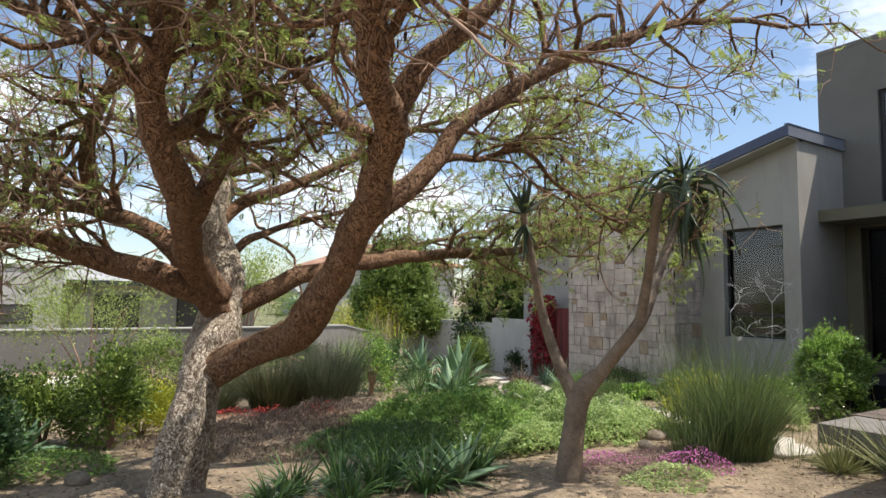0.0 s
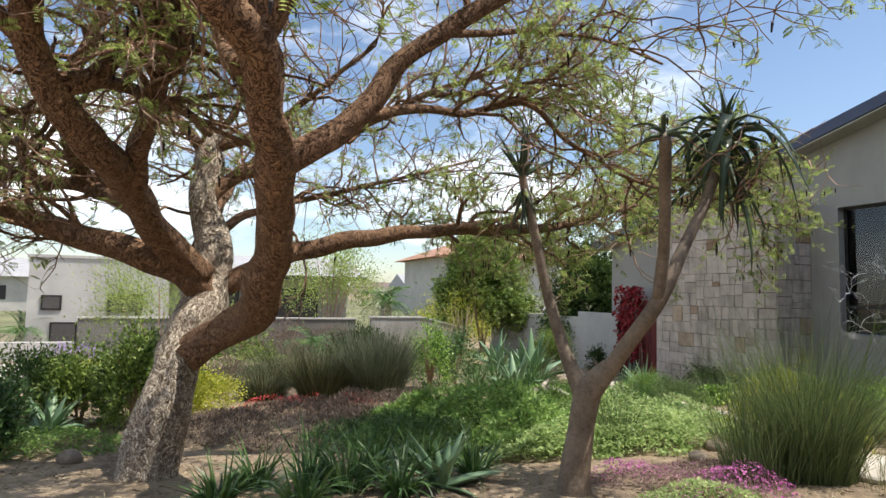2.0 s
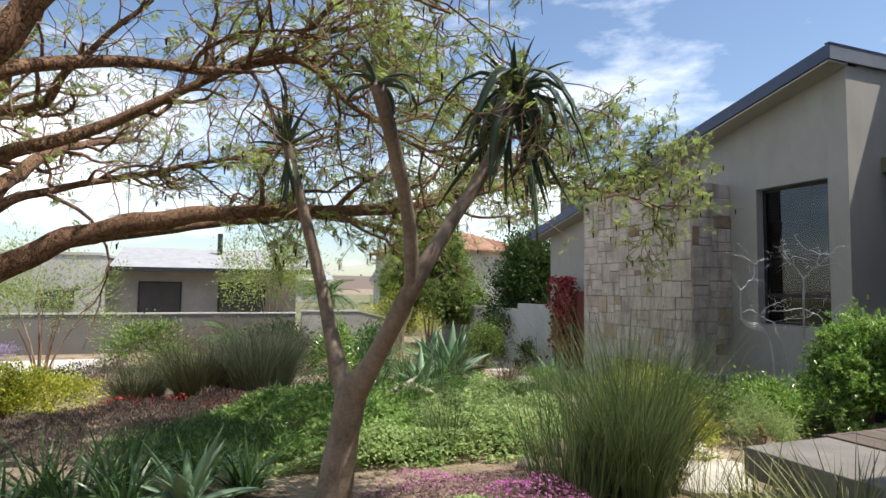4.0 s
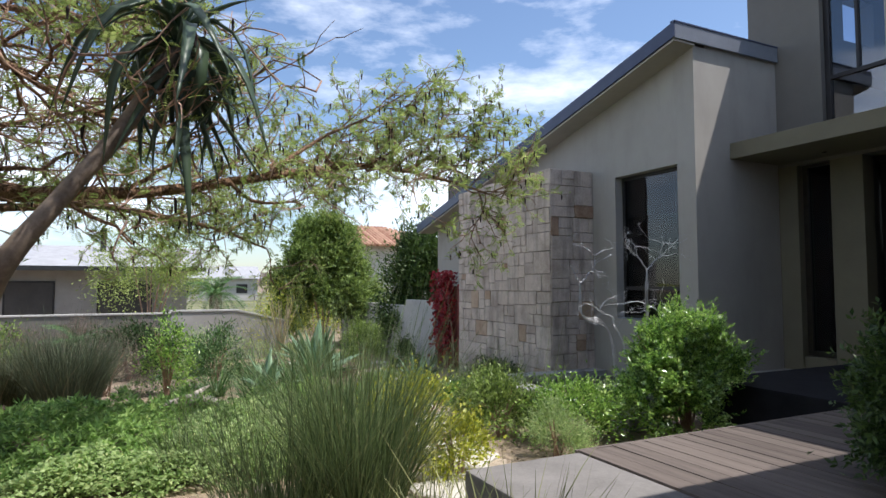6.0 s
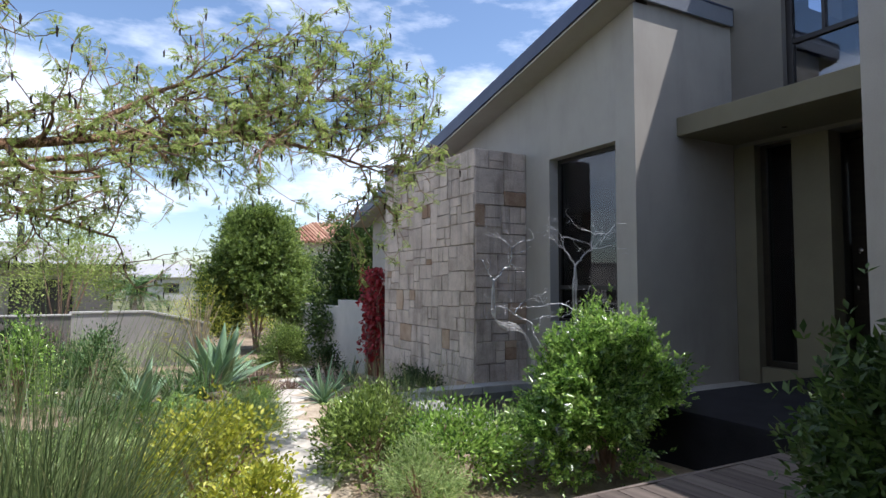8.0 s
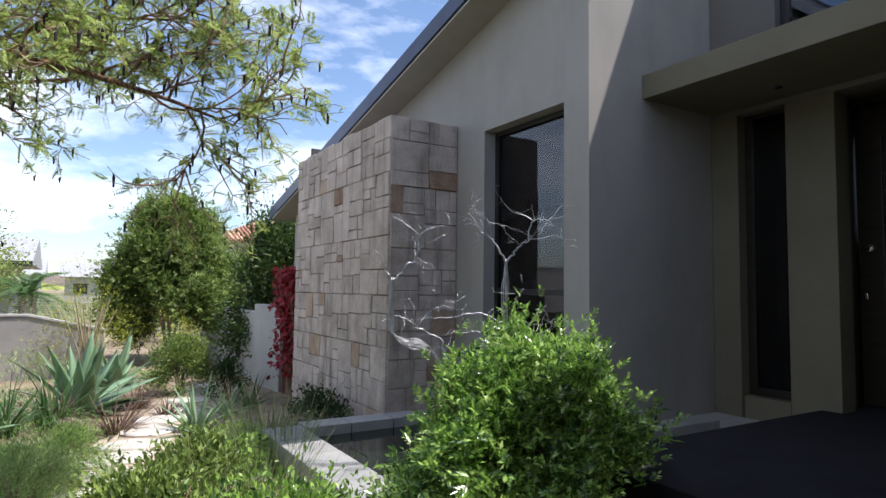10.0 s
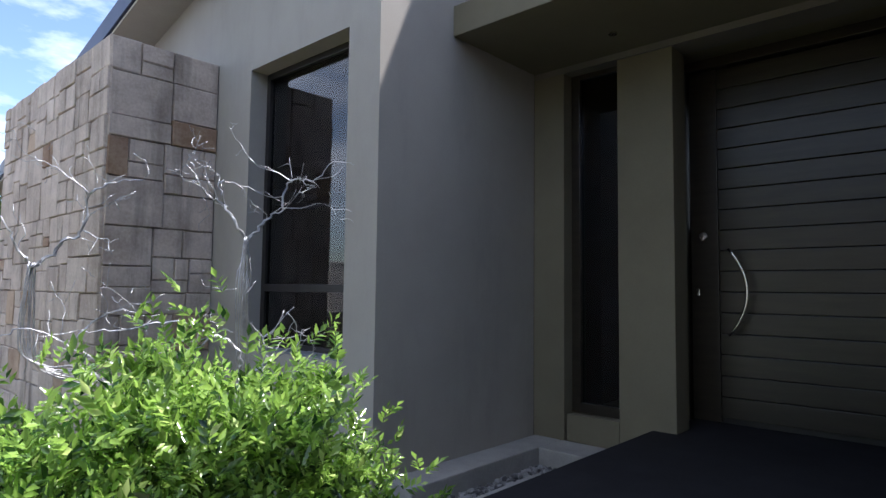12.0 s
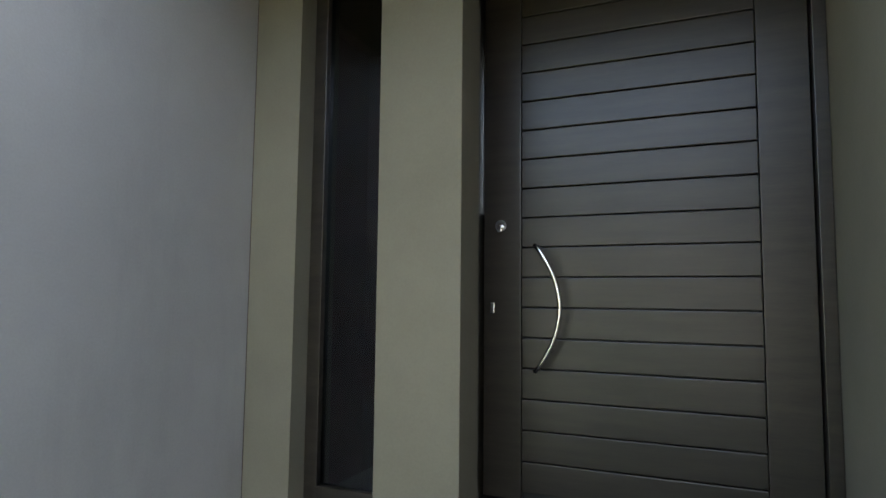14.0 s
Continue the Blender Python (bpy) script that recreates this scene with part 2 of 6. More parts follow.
YELLOW_REED = leaf_material("blue_green_spike", (0.14, 0.17, 0.06), (0.34, 0.34, 0.15), 0.5, 0.15)
SHRUB_LEAF = leaf_material("glossy_shrub_leaf", (0.022, 0.078, 0.02), (0.42, 0.65, 0.13), 0.2, 0.5, spec=0.9, tip=(0.78, 0.92, 0.34))
DARK_LEAF = leaf_material("dark_shrub_leaf", (0.016, 0.036, 0.012), (0.055, 0.095, 0.028), 0.6, 0.25, spec=0.2)
TREE_LEAF = leaf_material("dense_tree_leaf", (0.04, 0.08, 0.017), (0.32, 0.43, 0.10), 0.45, 0.38)
TREE_LEAF_DARK = leaf_material("dark_evergreen_leaf", (0.022, 0.05, 0.014), (0.11, 0.18, 0.04), 0.45, 0.3)
SOFT_LEAF = leaf_material("soft_green_herb_leaf", (0.12, 0.23, 0.055), (0.36, 0.53, 0.15), 0.5, 0.45, tip=(0.54, 0.64, 0.22))
COVER_LEAF = leaf_material("ground_cover_leaf", (0.20, 0.32, 0.10), (0.54, 0.66, 0.29), 0.5, 0.5, tip=(0.68, 0.72, 0.34))
YELLOW_LEAF = leaf_material("yellow_green_leaf", (0.20, 0.26, 0.03), (0.60, 0.60, 0.08), 0.4, 0.4, tip=(0.72, 0.66, 0.12))
GREY_LEAF = leaf_material("grey_lavender_leaf", (0.11, 0.08, 0.065), (0.28, 0.22, 0.18), 0.8, 0.2)
PINK_GREY = leaf_material("grey_pink_succulent_leaf", (0.20, 0.15, 0.11), (0.42, 0.28, 0.27), 0.7, 0.25, tip=(0.55, 0.25, 0.42))
PINK_FLOWER = leaf_material("magenta_flower", (0.46, 0.08, 0.36), (0.76, 0.27, 0.60), 0.6, 0.3)
VIOLET_FLOWER = leaf_material("pale_violet_flower", (0.30, 0.22, 0.42), (0.50, 0.42, 0.62), 0.7, 0.3)
RED_FLOWER = leaf_material("red_flower", (0.40, 0.035, 0.04), (0.62, 0.09, 0.08), 0.6, 0.3)
RED_LEAF = leaf_material("crimson_creeper_leaf", (0.15, 0.008, 0.012), (0.42, 0.03, 0.04), 0.45, 0.3)
BRONZE_LEAF = leaf_material("bronze_cordyline_leaf", (0.085, 0.05, 0.04), (0.20, 0.13, 0.09), 0.45, 0.15)
DRY_TWIG = rough_material("dry_twig", (0.24, 0.19, 0.12), (0.46, 0.38, 0.25), 0.9, 4, 30, 0.3)
DRIFTWOOD = rough_material("bleached_driftwood", (0.17, 0.13, 0.10), (0.62, 0.57, 0.49), 0.9, 4, 40, 0.8)
ROCK = rough_material("brown_rock", (0.13, 0.105, 0.08), (0.34, 0.28, 0.22), 0.9, 3, 30, 0.9, bump_distance=0.03)
GATE_RED = wood_material("dark_red_gate_board", (0.08, 0.010, 0.010), (0.17, 0.022, 0.019), 0.6, 2, 0.3)
WHITE_WALL = rough_material("white_house_render", (0.36, 0.345, 0.325), (0.50, 0.485, 0.455), 0.85, 1, 30, 0.2)
# Grey render of the retaining wall; also paints shade onto the house wall.
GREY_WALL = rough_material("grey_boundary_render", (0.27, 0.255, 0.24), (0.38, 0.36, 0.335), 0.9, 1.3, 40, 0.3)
GREY_ROOF = rough_material("grey_sheet_roof", (0.28, 0.28, 0.29), (0.40, 0.40, 0.41), 0.75, 3, 40, 0.3)
TILE = rough_material("terracotta_tile", (0.28, 0.13, 0.08), (0.52, 0.33, 0.22), 0.85, 2, 40, 0.3, island=0.5)
DRIVE = rough_material("pale_driveway", (0.50, 0.46, 0.40), (0.62, 0.58, 0.51), 0.9, 1, 40, 0.2)
FIELD = rough_material("scrubby_field", (0.06, 0.075, 0.03), (0.24, 0.23, 0.11), 0.95, 0.25, 4, 0.6)
MEADOW = rough_material("yellow_green_meadow", (0.17, 0.20, 0.035), (0.36, 0.38, 0.07), 0.95, 0.12, 3, 0.4)
BLACK_METAL = rough_material("black_powder_coat", (0.012, 0.012, 0.012), (0.03, 0.03, 0.03), 0.5, 4, 40, 0.05)


# ---- mesh tools ----
def link_mesh(name, verts, faces, mat, parent=None, label="", smooth=False):
    me = bpy.data.meshes.new(name)
    me.from_pydata([tuple(v) for v in verts], [], [tuple(f) for f in faces])
    if mat:
        me.materials.append(mat)
    if smooth:
        me.polygons.foreach_set("use_smooth", [True] * len(me.polygons))
    me.update()
    ob = new(name, me)
    if parent:
        ob.parent = parent
    if label:
        ob["label"] = label
    return ob


def part(name, bm, mat, parent=None, label="", smooth=False):
    me = bpy.data.meshes.new(name)
    bm.to_mesh(me)
    bm.free()
    me.materials.append(mat)
    if smooth:
        me.polygons.foreach_set("use_smooth", [True] * len(me.polygons))
    ob = new(name, me)
    if parent:
        ob.parent = parent
    if label:
        ob["label"] = label
    return ob


def add_box(bm, x0, y0, z0, x1, y1, z1, bevel=0.0):
    made = bmesh.ops.create_cube(bm, size=1)["verts"]
    for v in made:
        v.co = Vector(((x0 + x1) / 2 + v.co.x * (x1 - x0), (y0 + y1) / 2 + v.co.y * (y1 - y0), (z0 + z1) / 2 + v.co.z * (z1 - z0)))
    if bevel:
        edges = {e for v in made for e in v.link_edges}
        bmesh.ops.bevel(bm, geom=list(edges), offset=bevel, segments=2, affect="EDGES", profile=0.6)
    return bm


def box_part(name, x0, y0, z0, x1, y1, z1, mat, parent=None, label="", bevel=0.0):
    return part(name, add_box(bmesh.new(), x0, y0, z0, x1, y1, z1, bevel), mat, parent, label)


def add_prism(bm, outline, axis, a, b):
    """A slab between axis = a and axis = b from an outline in the other two coordinates."""
    def at(p, w):
        q = list(p)
        q.insert(axis, w)
        return bm.verts.new(q)
    lo, hi = [at(p, a) for p in outline], [at(p, b) for p in outline]
    bm.faces.new(lo), bm.faces.new(hi)
    k = len(outline)
    for i in range(k):
        bm.faces.new((lo[i], lo[(i + 1) % k], hi[(i + 1) % k], hi[i]))
    bmesh.ops.recalc_face_normals(bm, faces=bm.faces)
    return bm


def tube_arrays(points, radii, sides=6, lump=0.0, rng=None):
    """Vertices and faces of a limb along points."""
    pts = np.array(points, float)
    verts, faces = [], []
    k = len(pts)
    seed = rng.random() * 40 if lump else 0
    u = None
    for i in range(k):
        d = pts[min(i + 1, k - 1)] - pts[max(i - 1, 0)]
        d = d / (np.linalg.norm(d) + 1e-9)
        if u is None:
            u = np.cross(d, (0.13, 0.31, 0.94))
            if np.linalg.norm(u) < 0.3:
                u = np.cross(d, (1, 0, 0))
        u = u - d * np.dot(u, d)
        u = u / (np.linalg.norm(u) + 1e-9)
        v = np.cross(d, u)
        for j in range(sides):
            a = 2 * math.pi * j / sides
            r = radii[i] * (1 + (lump * (noise.noise((1.6 * math.cos(a) + seed, 1.6 * math.sin(a), i * 0.13)) + 0.35 * noise.noise((6 * math.cos(a), 6 * math.sin(a) + seed, i * 0.24))) if lump else 0))
            verts.append(pts[i] + r * (math.cos(a) * u + math.sin(a) * v))
    for i in range(k - 1):
        for j in range(sides):
            a, b = i * sides + j, i * sides + (j + 1) % sides
            faces.append((a, b, b + sides, a + sides))
    faces.append(tuple(range(sides))[::-1])
    faces.append(tuple(range((k - 1) * sides, k * sides)))
    return verts, faces


def smooth_path(points, radii, steps=6):
    """Catmull-Rom through points, with the radii carried along."""
    p = [np.array(q, float) for q in points]
    p = [2 * p[0] - p[1]] + p + [2 * p[-1] - p[-2]]
    out, rr = [], []
    for i in range(1, len(p) - 2):
        for s in range(steps):
            t = s / steps
            a, b, c, d = p[i - 1], p[i], p[i + 1], p[i + 2]
            out.append(0.5 * (2 * b + (c - a) * t + (2 * a - 5 * b + 4 * c - d) * t * t + (3 * b - a - 3 * c + d) * t ** 3))
            rr.append(radii[i - 1] * (1 - t) + radii[i] * t)
    out.append(p[-2])
    rr.append(radii[-1])
    return out, rr


class Pile:
    """Gathers vertices and faces of many pieces into one mesh."""
    def __init__(self):
        self.v, self.f, self.n = [], [], 0

    def put(self, verts, faces):
        self.v.extend(verts)
        n = self.n
        self.f.extend([tuple(i + n for i in f) for f in faces])
        self.n += len(verts)

    def link(self, name, mat, parent=None, label="", smooth=False):
        return link_mesh(name, self.v, self.f, mat, parent, label, smooth)


def empty(name, at=(0, 0, 0)):
    ob = new(name)
    ob.empty_display_size = 0.1
    ob.location = at
    return ob


def ground_z(x, y):
    z = min(-0.20, max(-1.0, -0.18 - 0.05 * y))
    k = min(1.0, max(0.0, 1 - math.hypot(x - 5, y - 9) / 30))
    return z + k * 0.05 * noise.noise((x * 0.7, y * 0.7, 3.1))


# ---- ground ----
def build_ground():
    xs = [-1500, -400, -120, -50, -25, -14] + [-8 + 0.5 * i for i in range(57)] + [24, 32, 50, 120, 400, 1500]
    ys = [-1500, -400, -120, -40, -15, -6] + [-3 + 0.5 * i for i in range(55)] + [28, 34, 45, 70, 120, 400, 1800]
    verts = [(x, y, ground_z(x, y)) for y in ys for x in xs]
    w = len(xs)
    faces = [(j * w + i, j * w + i + 1, (j + 1) * w + i + 1, (j + 1) * w + i) for j in range(len(ys) - 1) for i in range(w - 1)]
    tagged(link_mesh("ground", verts, faces, GROUND, smooth=True), "dry brown garden soil strewn with leaf litter", "ground", kind="structure")


build_ground()


def strip_on_ground(name, line, widths, mat, lift, label, category):
    """A ribbon of another surface that lies on the ground."""
    verts, faces = [], []
    pts, ws = smooth_path([(x, y, 0) for x, y in line], widths, 8)
    rng = random.Random(5)
    for i, p in enumerate(pts):
        d = pts[min(i + 1, len(pts) - 1)] - pts[max(i - 1, 0)]
        d = d / np.linalg.norm(d)
        for s in (-1, -0.5, 0, 0.5, 1):
            q = p + np.array((d[1], -d[0], 0)) * s * ws[i] * (0.5 + 0.1 * rng.random())
            verts.append((q[0], q[1], ground_z(q[0], q[1]) + lift * (1 if abs(s) < 0.9 else -0.5)))
    for i in range(len(pts) - 1):
        for k in range(4):
            faces.append((i * 5 + k, i * 5 + k + 1, i * 5 + k + 6, i * 5 + k + 5))
    return tagged(link_mesh(name, verts, faces, mat, smooth=True), label, category, kind="structure")


strip_on_ground("garden_path", [(7.3, 5.2), (8.0, 6.2), (8.45, 7.4), (8.75, 9.0), (9.2, 11.0), (9.9, 13.4), (11.0, 16.6)], [0.8, 0.9, 0.9, 0.9, 1.1, 1.2, 1.2], GRAVEL, 0.015, "narrow garden path of pale crushed gravel", "path")


# ---- house ----
def roof_top(y):
    return 4.78 - 0.235 * (y - 7.46)


def build_house():
    T = 0.25
    gable = bmesh.new()
    top = lambda y: roof_top(y) - 0.22
    for outline in ([(7.5, -0.6), (7.83, -0.6), (7.83, top(7.83)), (7.5, top(7.5))],
                    [(7.83, 2.88), (9.15, 2.88), (9.15, top(9.15)), (7.83, top(7.83))],
                    [(7.83, -0.6), (9.15, -0.6), (9.15, 0.53), (7.83, 0.53)],
                    [(9.15, -0.6), (16.0, -1.2), (16.0, top(16)), (9.15, top(9.15))]):
        add_prism(gable, outline, 0, 12.5, 12.5 + T)
    tagged(part("wall_gable", gable, PLASTER), "grey plastered gable wall with one tall window", "wall", kind="structure")
    tagged(box_part("wall_return", 12.5 + T, 7.5, -0.6, 14.329, 7.75, 4.70, PLASTER), "grey plastered return wall beside the porch", "wall", kind="structure")

    win = tagged(empty("window_1", (12.66, 8.45, 0.53)), "tall dark-framed window in deep plastered reveal", "window", kind="structure")
    inv = Matrix.Translation((-12.66, -8.45, -0.53))

    def under(ob, parent, m):
        ob.data.transform(m)
        ob.parent = parent
        return ob
    bm = bmesh.new()
    for b in ((7.83, 0.53, 7.885, 2.88), (9.095, 0.53, 9.15, 2.88), (7.885, 2.825, 9.095, 2.88), (7.885, 0.53, 9.095, 0.585), (7.885, 1.0, 9.095, 1.06)):
        add_box(bm, 12.655, b[0], b[1], 12.715, b[2], b[3], 0.004)
    under(part("window_frame", bm, FRAME), win, inv)
    under(box_part("pane", 12.68, 7.885, 1.06, 12.69, 9.095, 2.825, GLASS), win, inv)
    under(box_part("pane", 12.68, 7.885, 0.585, 12.69, 9.095, 1.0, GLASS), win, inv)
    under(box_part("window_sill", 12.504, 7.834, 0.5315, 12.655, 9.146, 0.545, FASCIA), win, inv)
    # the added room behind, its dimness put into the INSIDE colour
    room = bmesh.new()
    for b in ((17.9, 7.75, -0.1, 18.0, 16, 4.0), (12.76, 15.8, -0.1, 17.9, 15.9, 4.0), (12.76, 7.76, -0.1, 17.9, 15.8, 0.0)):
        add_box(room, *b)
    tagged(part("wall_room", room, INSIDE), "room behind the window, dimness painted into its walls", "wall", kind="structure")
    tagged(box_part("ceiling", 12.76, 7.76, 2.98, 17.9, 15.8, 3.04, INSIDE), "room ceiling with the dimness painted in", "ceiling", kind="structure")

    # monopitch roof
    roof = tagged(empty("roof", (12.08, 7.46, 4.6)), "low mono-pitched charcoal metal roof with deep eaves", "roof", kind="structure")
    ri = Matrix.Translation((-12.08, -7.46, -4.6))
    sheet = bmesh.new()
    add_prism(sheet, [(7.46, roof_top(7.46) - 0.03), (16.4, roof_top(16.4) - 0.03), (16.4, roof_top(16.4)), (7.46, roof_top(7.46))], 0, 12.08, 18.2)
    for i in range(13):
        x = 12.3 + i * 0.45
        add_prism(sheet, [(7.48, roof_top(7.48)), (16.38, roof_top(16.38)), (16.38, roof_top(16.38) + 0.03), (7.48, roof_top(7.48) + 0.03)], 0, x, x + 0.03)
    under(part("roof_sheet", sheet, ROOF_METAL), roof, ri)
    barge = bmesh.new()
    add_prism(barge, [(7.43, roof_top(7.43) - 0.20), (16.4, roof_top(16.4) - 0.20), (16.4, roof_top(16.4) + 0.012), (7.43, roof_top(7.43) + 0.012)], 0, 12.055, 12.08)
    under(part("bargeboard", barge, ROOF_METAL), roof, ri)
    under(box_part("fascia", 12.08, 7.43, 4.575, 14.30, 7.46, 4.80, FASCIA), roof, ri).data.materials[0] = FASCIA
    cap = bmesh.new()
    add_box(cap, 12.06, 7.42, 4.80, 14.30, 7.50, 4.822)
    under(part("ridge_cap", cap, ROOF_METAL), roof, ri)
    eave = bmesh.new()
    add_prism(eave, [(7.46, roof_top(7.46) - 0.24), (16.3, roof_top(16.3) - 0.24), (16.3, roof_top(16.3) - 0.21), (7.46, roof_top(7.46) - 0.21)], 0, 12.08, 12.50)
    under(part("soffit", eave, SOFFIT), roof, ri)

    # tower above the porch
    tower = bmesh.new()
    for b in ((6.78, 2.9, 7.95, 6.85), (5.2, 5.75, 6.78, 6.85), (5.2, 2.9, 6.78, 3.40), (-4, 2.9, 5.2, 6.85)):
        add_box(tower, 14.33, b[0], b[1], 14.58, b[2], b[3])
    for b in ((14.58, 2.9, 16.55, 6.85), (17.5, 2.9, 18.2, 6.85), (16.55, 2.9, 17.5, 5.45), (16.55, 6.3, 17.5, 6.85)):
        add_box(tower, b[0], 7.70, b[1], b[2], 7.95, b[3])
    add_box(tower, 14.33, -4, 6.86, 18.2, 7.95, 6.95)
    tagged(part("wall_tower", tower, PLASTER_DARK), "dark grey plastered upper storey above the porch", "wall", kind="structure")
    w2 = tagged(empty("window_2", (14.46, 6.0, 3.4)), "large dark-framed upper window reflecting blue sky", "window", kind="structure")
    wi = Matrix.Translation((-14.46, -6.0, -3.4))
    bm = bmesh.new()
    for b in ((6.70, 3.40, 6.78, 5.75), (5.2, 3.40, 5.26, 5.75), (5.26, 5.69, 6.70, 5.75), (5.26, 3.40, 6.70, 3.46), (5.26, 4.10, 6.70, 4.16), (6.30, 4.16, 6.34, 5.69)):
        add_box(bm, 14.42, b[0], b[1], 14.50, b[2], b[3], 0.004)
    under(part("window_frame", bm, FRAME), w2, wi)
    under(box_part("pane", 14.455, 5.26, 4.16, 14.465, 6.70, 5.69, MIRROR_GLASS), w2, wi)
    under(box_part("pane", 14.455, 5.26, 3.46, 14.465, 6.70, 4.10, MIRROR_GLASS), w2, wi)
    # Upper room: the dark INSIDE colour stands for lack of light.
    up = bmesh.new()
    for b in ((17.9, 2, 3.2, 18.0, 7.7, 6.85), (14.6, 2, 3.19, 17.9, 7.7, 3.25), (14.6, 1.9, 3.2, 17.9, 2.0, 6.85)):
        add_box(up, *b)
    tagged(part("wall_upper_room", up, INSIDE), "upper room, dimness painted into its walls", "wall", kind="structure")

    # porch canopy and its flank
    can = tagged(empty("porch_canopy", (13.23, 6.1, 2.95)), "flat plastered concrete canopy over the entrance", "canopy", kind="structure")
    ci = Matrix.Translation((-13.23, -6.1, -2.95))
    under(box_part("slab", 13.23, 4.683, 2.95, 14.33, 7.497, 3.19, PLASTER_OLIVE, bevel=0.008), can, ci)
    cup = bmesh.new()
    bmesh.ops.create_cone(cup, segments=20, radius1=0.035, radius2=0.03, depth=0.012, cap_ends=True)
    under(part("downlight", cup, CHROME, label="small chrome downlight"), can, Matrix.Translation((0.72, 0.45, -0.006)))
    tagged(box_part("wall_flank", 11.88, -4.0, -0.6, 18.2, 4.672, 4.50, PLASTER), "tall beige plastered wall flanking the porch", "wall", kind="structure")
    tagged(box_part("wall_porch_side", 13.2, 4.673, -0.01, 15.1, 4.6815, 2.949, PLASTER_OLIVE), "olive plastered side wall of the porch", "wall", kind="structure")
    # Unseen behind the door; added so that no sky shows through its joints.
    tagged(box_part("wall_light_stop", 15.12, 4.3, -0.5, 15.3, 6.72, 3.18, INSIDE), "unseen dark wall added to stop sky light leaking round the door", "wall", kind="structure")
    # Never in view; added to cut the sky light that reaches the porch.
    tagged(box_part("wall_sky_block", -9.0, -4.3, -0.8, 11.87, -4.0, 5.4, PLASTER_DARK), "unseen dark plastered wall added behind the walk to block sky light", "wall", kind="structure")

    # Out of view; both slabs are added and shaped to shade the deck.
    shade = add_box(bmesh.new(), 5.2, -3.999, 3.05, 11.878, 2.86, 3.25)
    add_box(shade, 10.9, 2.861, 3.05, 11.878, 3.86, 3.25)
    tagged(part("unseen_shade_roof", shade, PLASTER_DARK), "unseen flat roof added to cast the shadow on the deck", "roof", kind="structure")

    # entrance wall, set back under the canopy
    tagged(box_part("wall_entrance_corner", 14.332, 7.20, -0.6, 14.70, 7.498, 2.95, PLASTER_OLIVE), "olive plastered wall strip beside a slit window", "wall", kind="structure")
    tagged(box_part("column", 14.35, 6.272, -0.4, 14.60, 6.72, 2.948, PLASTER_OLIVE, bevel=0.006), "square olive plastered column beside the front door", "column", kind="structure")
    lintel = bmesh.new()
    add_box(lintel, 14.58, 4.683, 2.955, 15.2, 7.69, 3.185)
    tagged(part("lintel", lintel, PLASTER_OLIVE), "olive plastered lintel above the front door", "wall", kind="structure")
    w3 = tagged(empty("window_3", (14.5, 6.96, 0.02)), "narrow floor-to-ceiling slit window with dark timber frame", "window", kind="structure")
    si = Matrix.Translation((-14.5, -6.96, -0.02))
    bm = bmesh.new()
    for b in ((6.72, 0.02, 6.77, 2.945), (7.12, 0.02, 7.20, 2.945), (6.77, 2.86, 7.12, 2.945), (6.77, 0.02, 7.12, 0.10)):
        add_box(bm, 14.46, b[0], b[1], 14.54, b[2], b[3], 0.004)
    under(part("window_frame", bm, DOOR_WOOD), w3, si)
    under(box_part("pane", 14.495, 6.77, 0.10, 14.503, 7.12, 2.86, GLASS), w3, si)
    # Added enclosure keeps sky light out; HALL carries the dimness as colour.
    hall = bmesh.new()
    for b in ((15.6, 6.0, -0.4, 15.7, 7.95, 2.95), (14.62, 6.73, -0.4, 15.6, 6.83, 2.95), (14.71, 7.52, -0.4, 15.6, 7.62, 2.95), (14.6, 6.83, 2.9, 15.6, 7.52, 2.95), (14.58, 7.76, -0.4, 17.9, 7.9, 2.9)):
        add_box(hall, *b)
    tagged(box_part("threshold", 14.36, 6.73, -0.2, 15.59, 7.19, 0.015, PLASTER_OLIVE), "plastered threshold below the slit window", "threshold", kind="structure")
    tagged(part("wall_hall", hall, HALL), "red-brown hall behind the slit window, dimness painted in", "wall", kind="structure")

    # the plinth, pebble channel and porch floor
    tagged(box_part("floor", 11.30, 4.683, -0.5, 15.1, 6.46, 0.0, BLACK_STONE, bevel=0.01), "black stone-tiled porch floor", "floor", kind="structure")
    tagged(box_part("plinth", 12.6, 7.24, -0.55, 14.35, 7.497, -0.20, PAVER, bevel=0.012), "pale concrete ledge along the foot of the wall", "plinth", kind="structure")
    tagged(box_part("plinth_end", 14.0, 6.71, -0.5, 14.35, 7.235, -0.20, PAVER, bevel=0.012), "pale concrete ledge below the slit window", "plinth", kind="structure")


build_house()


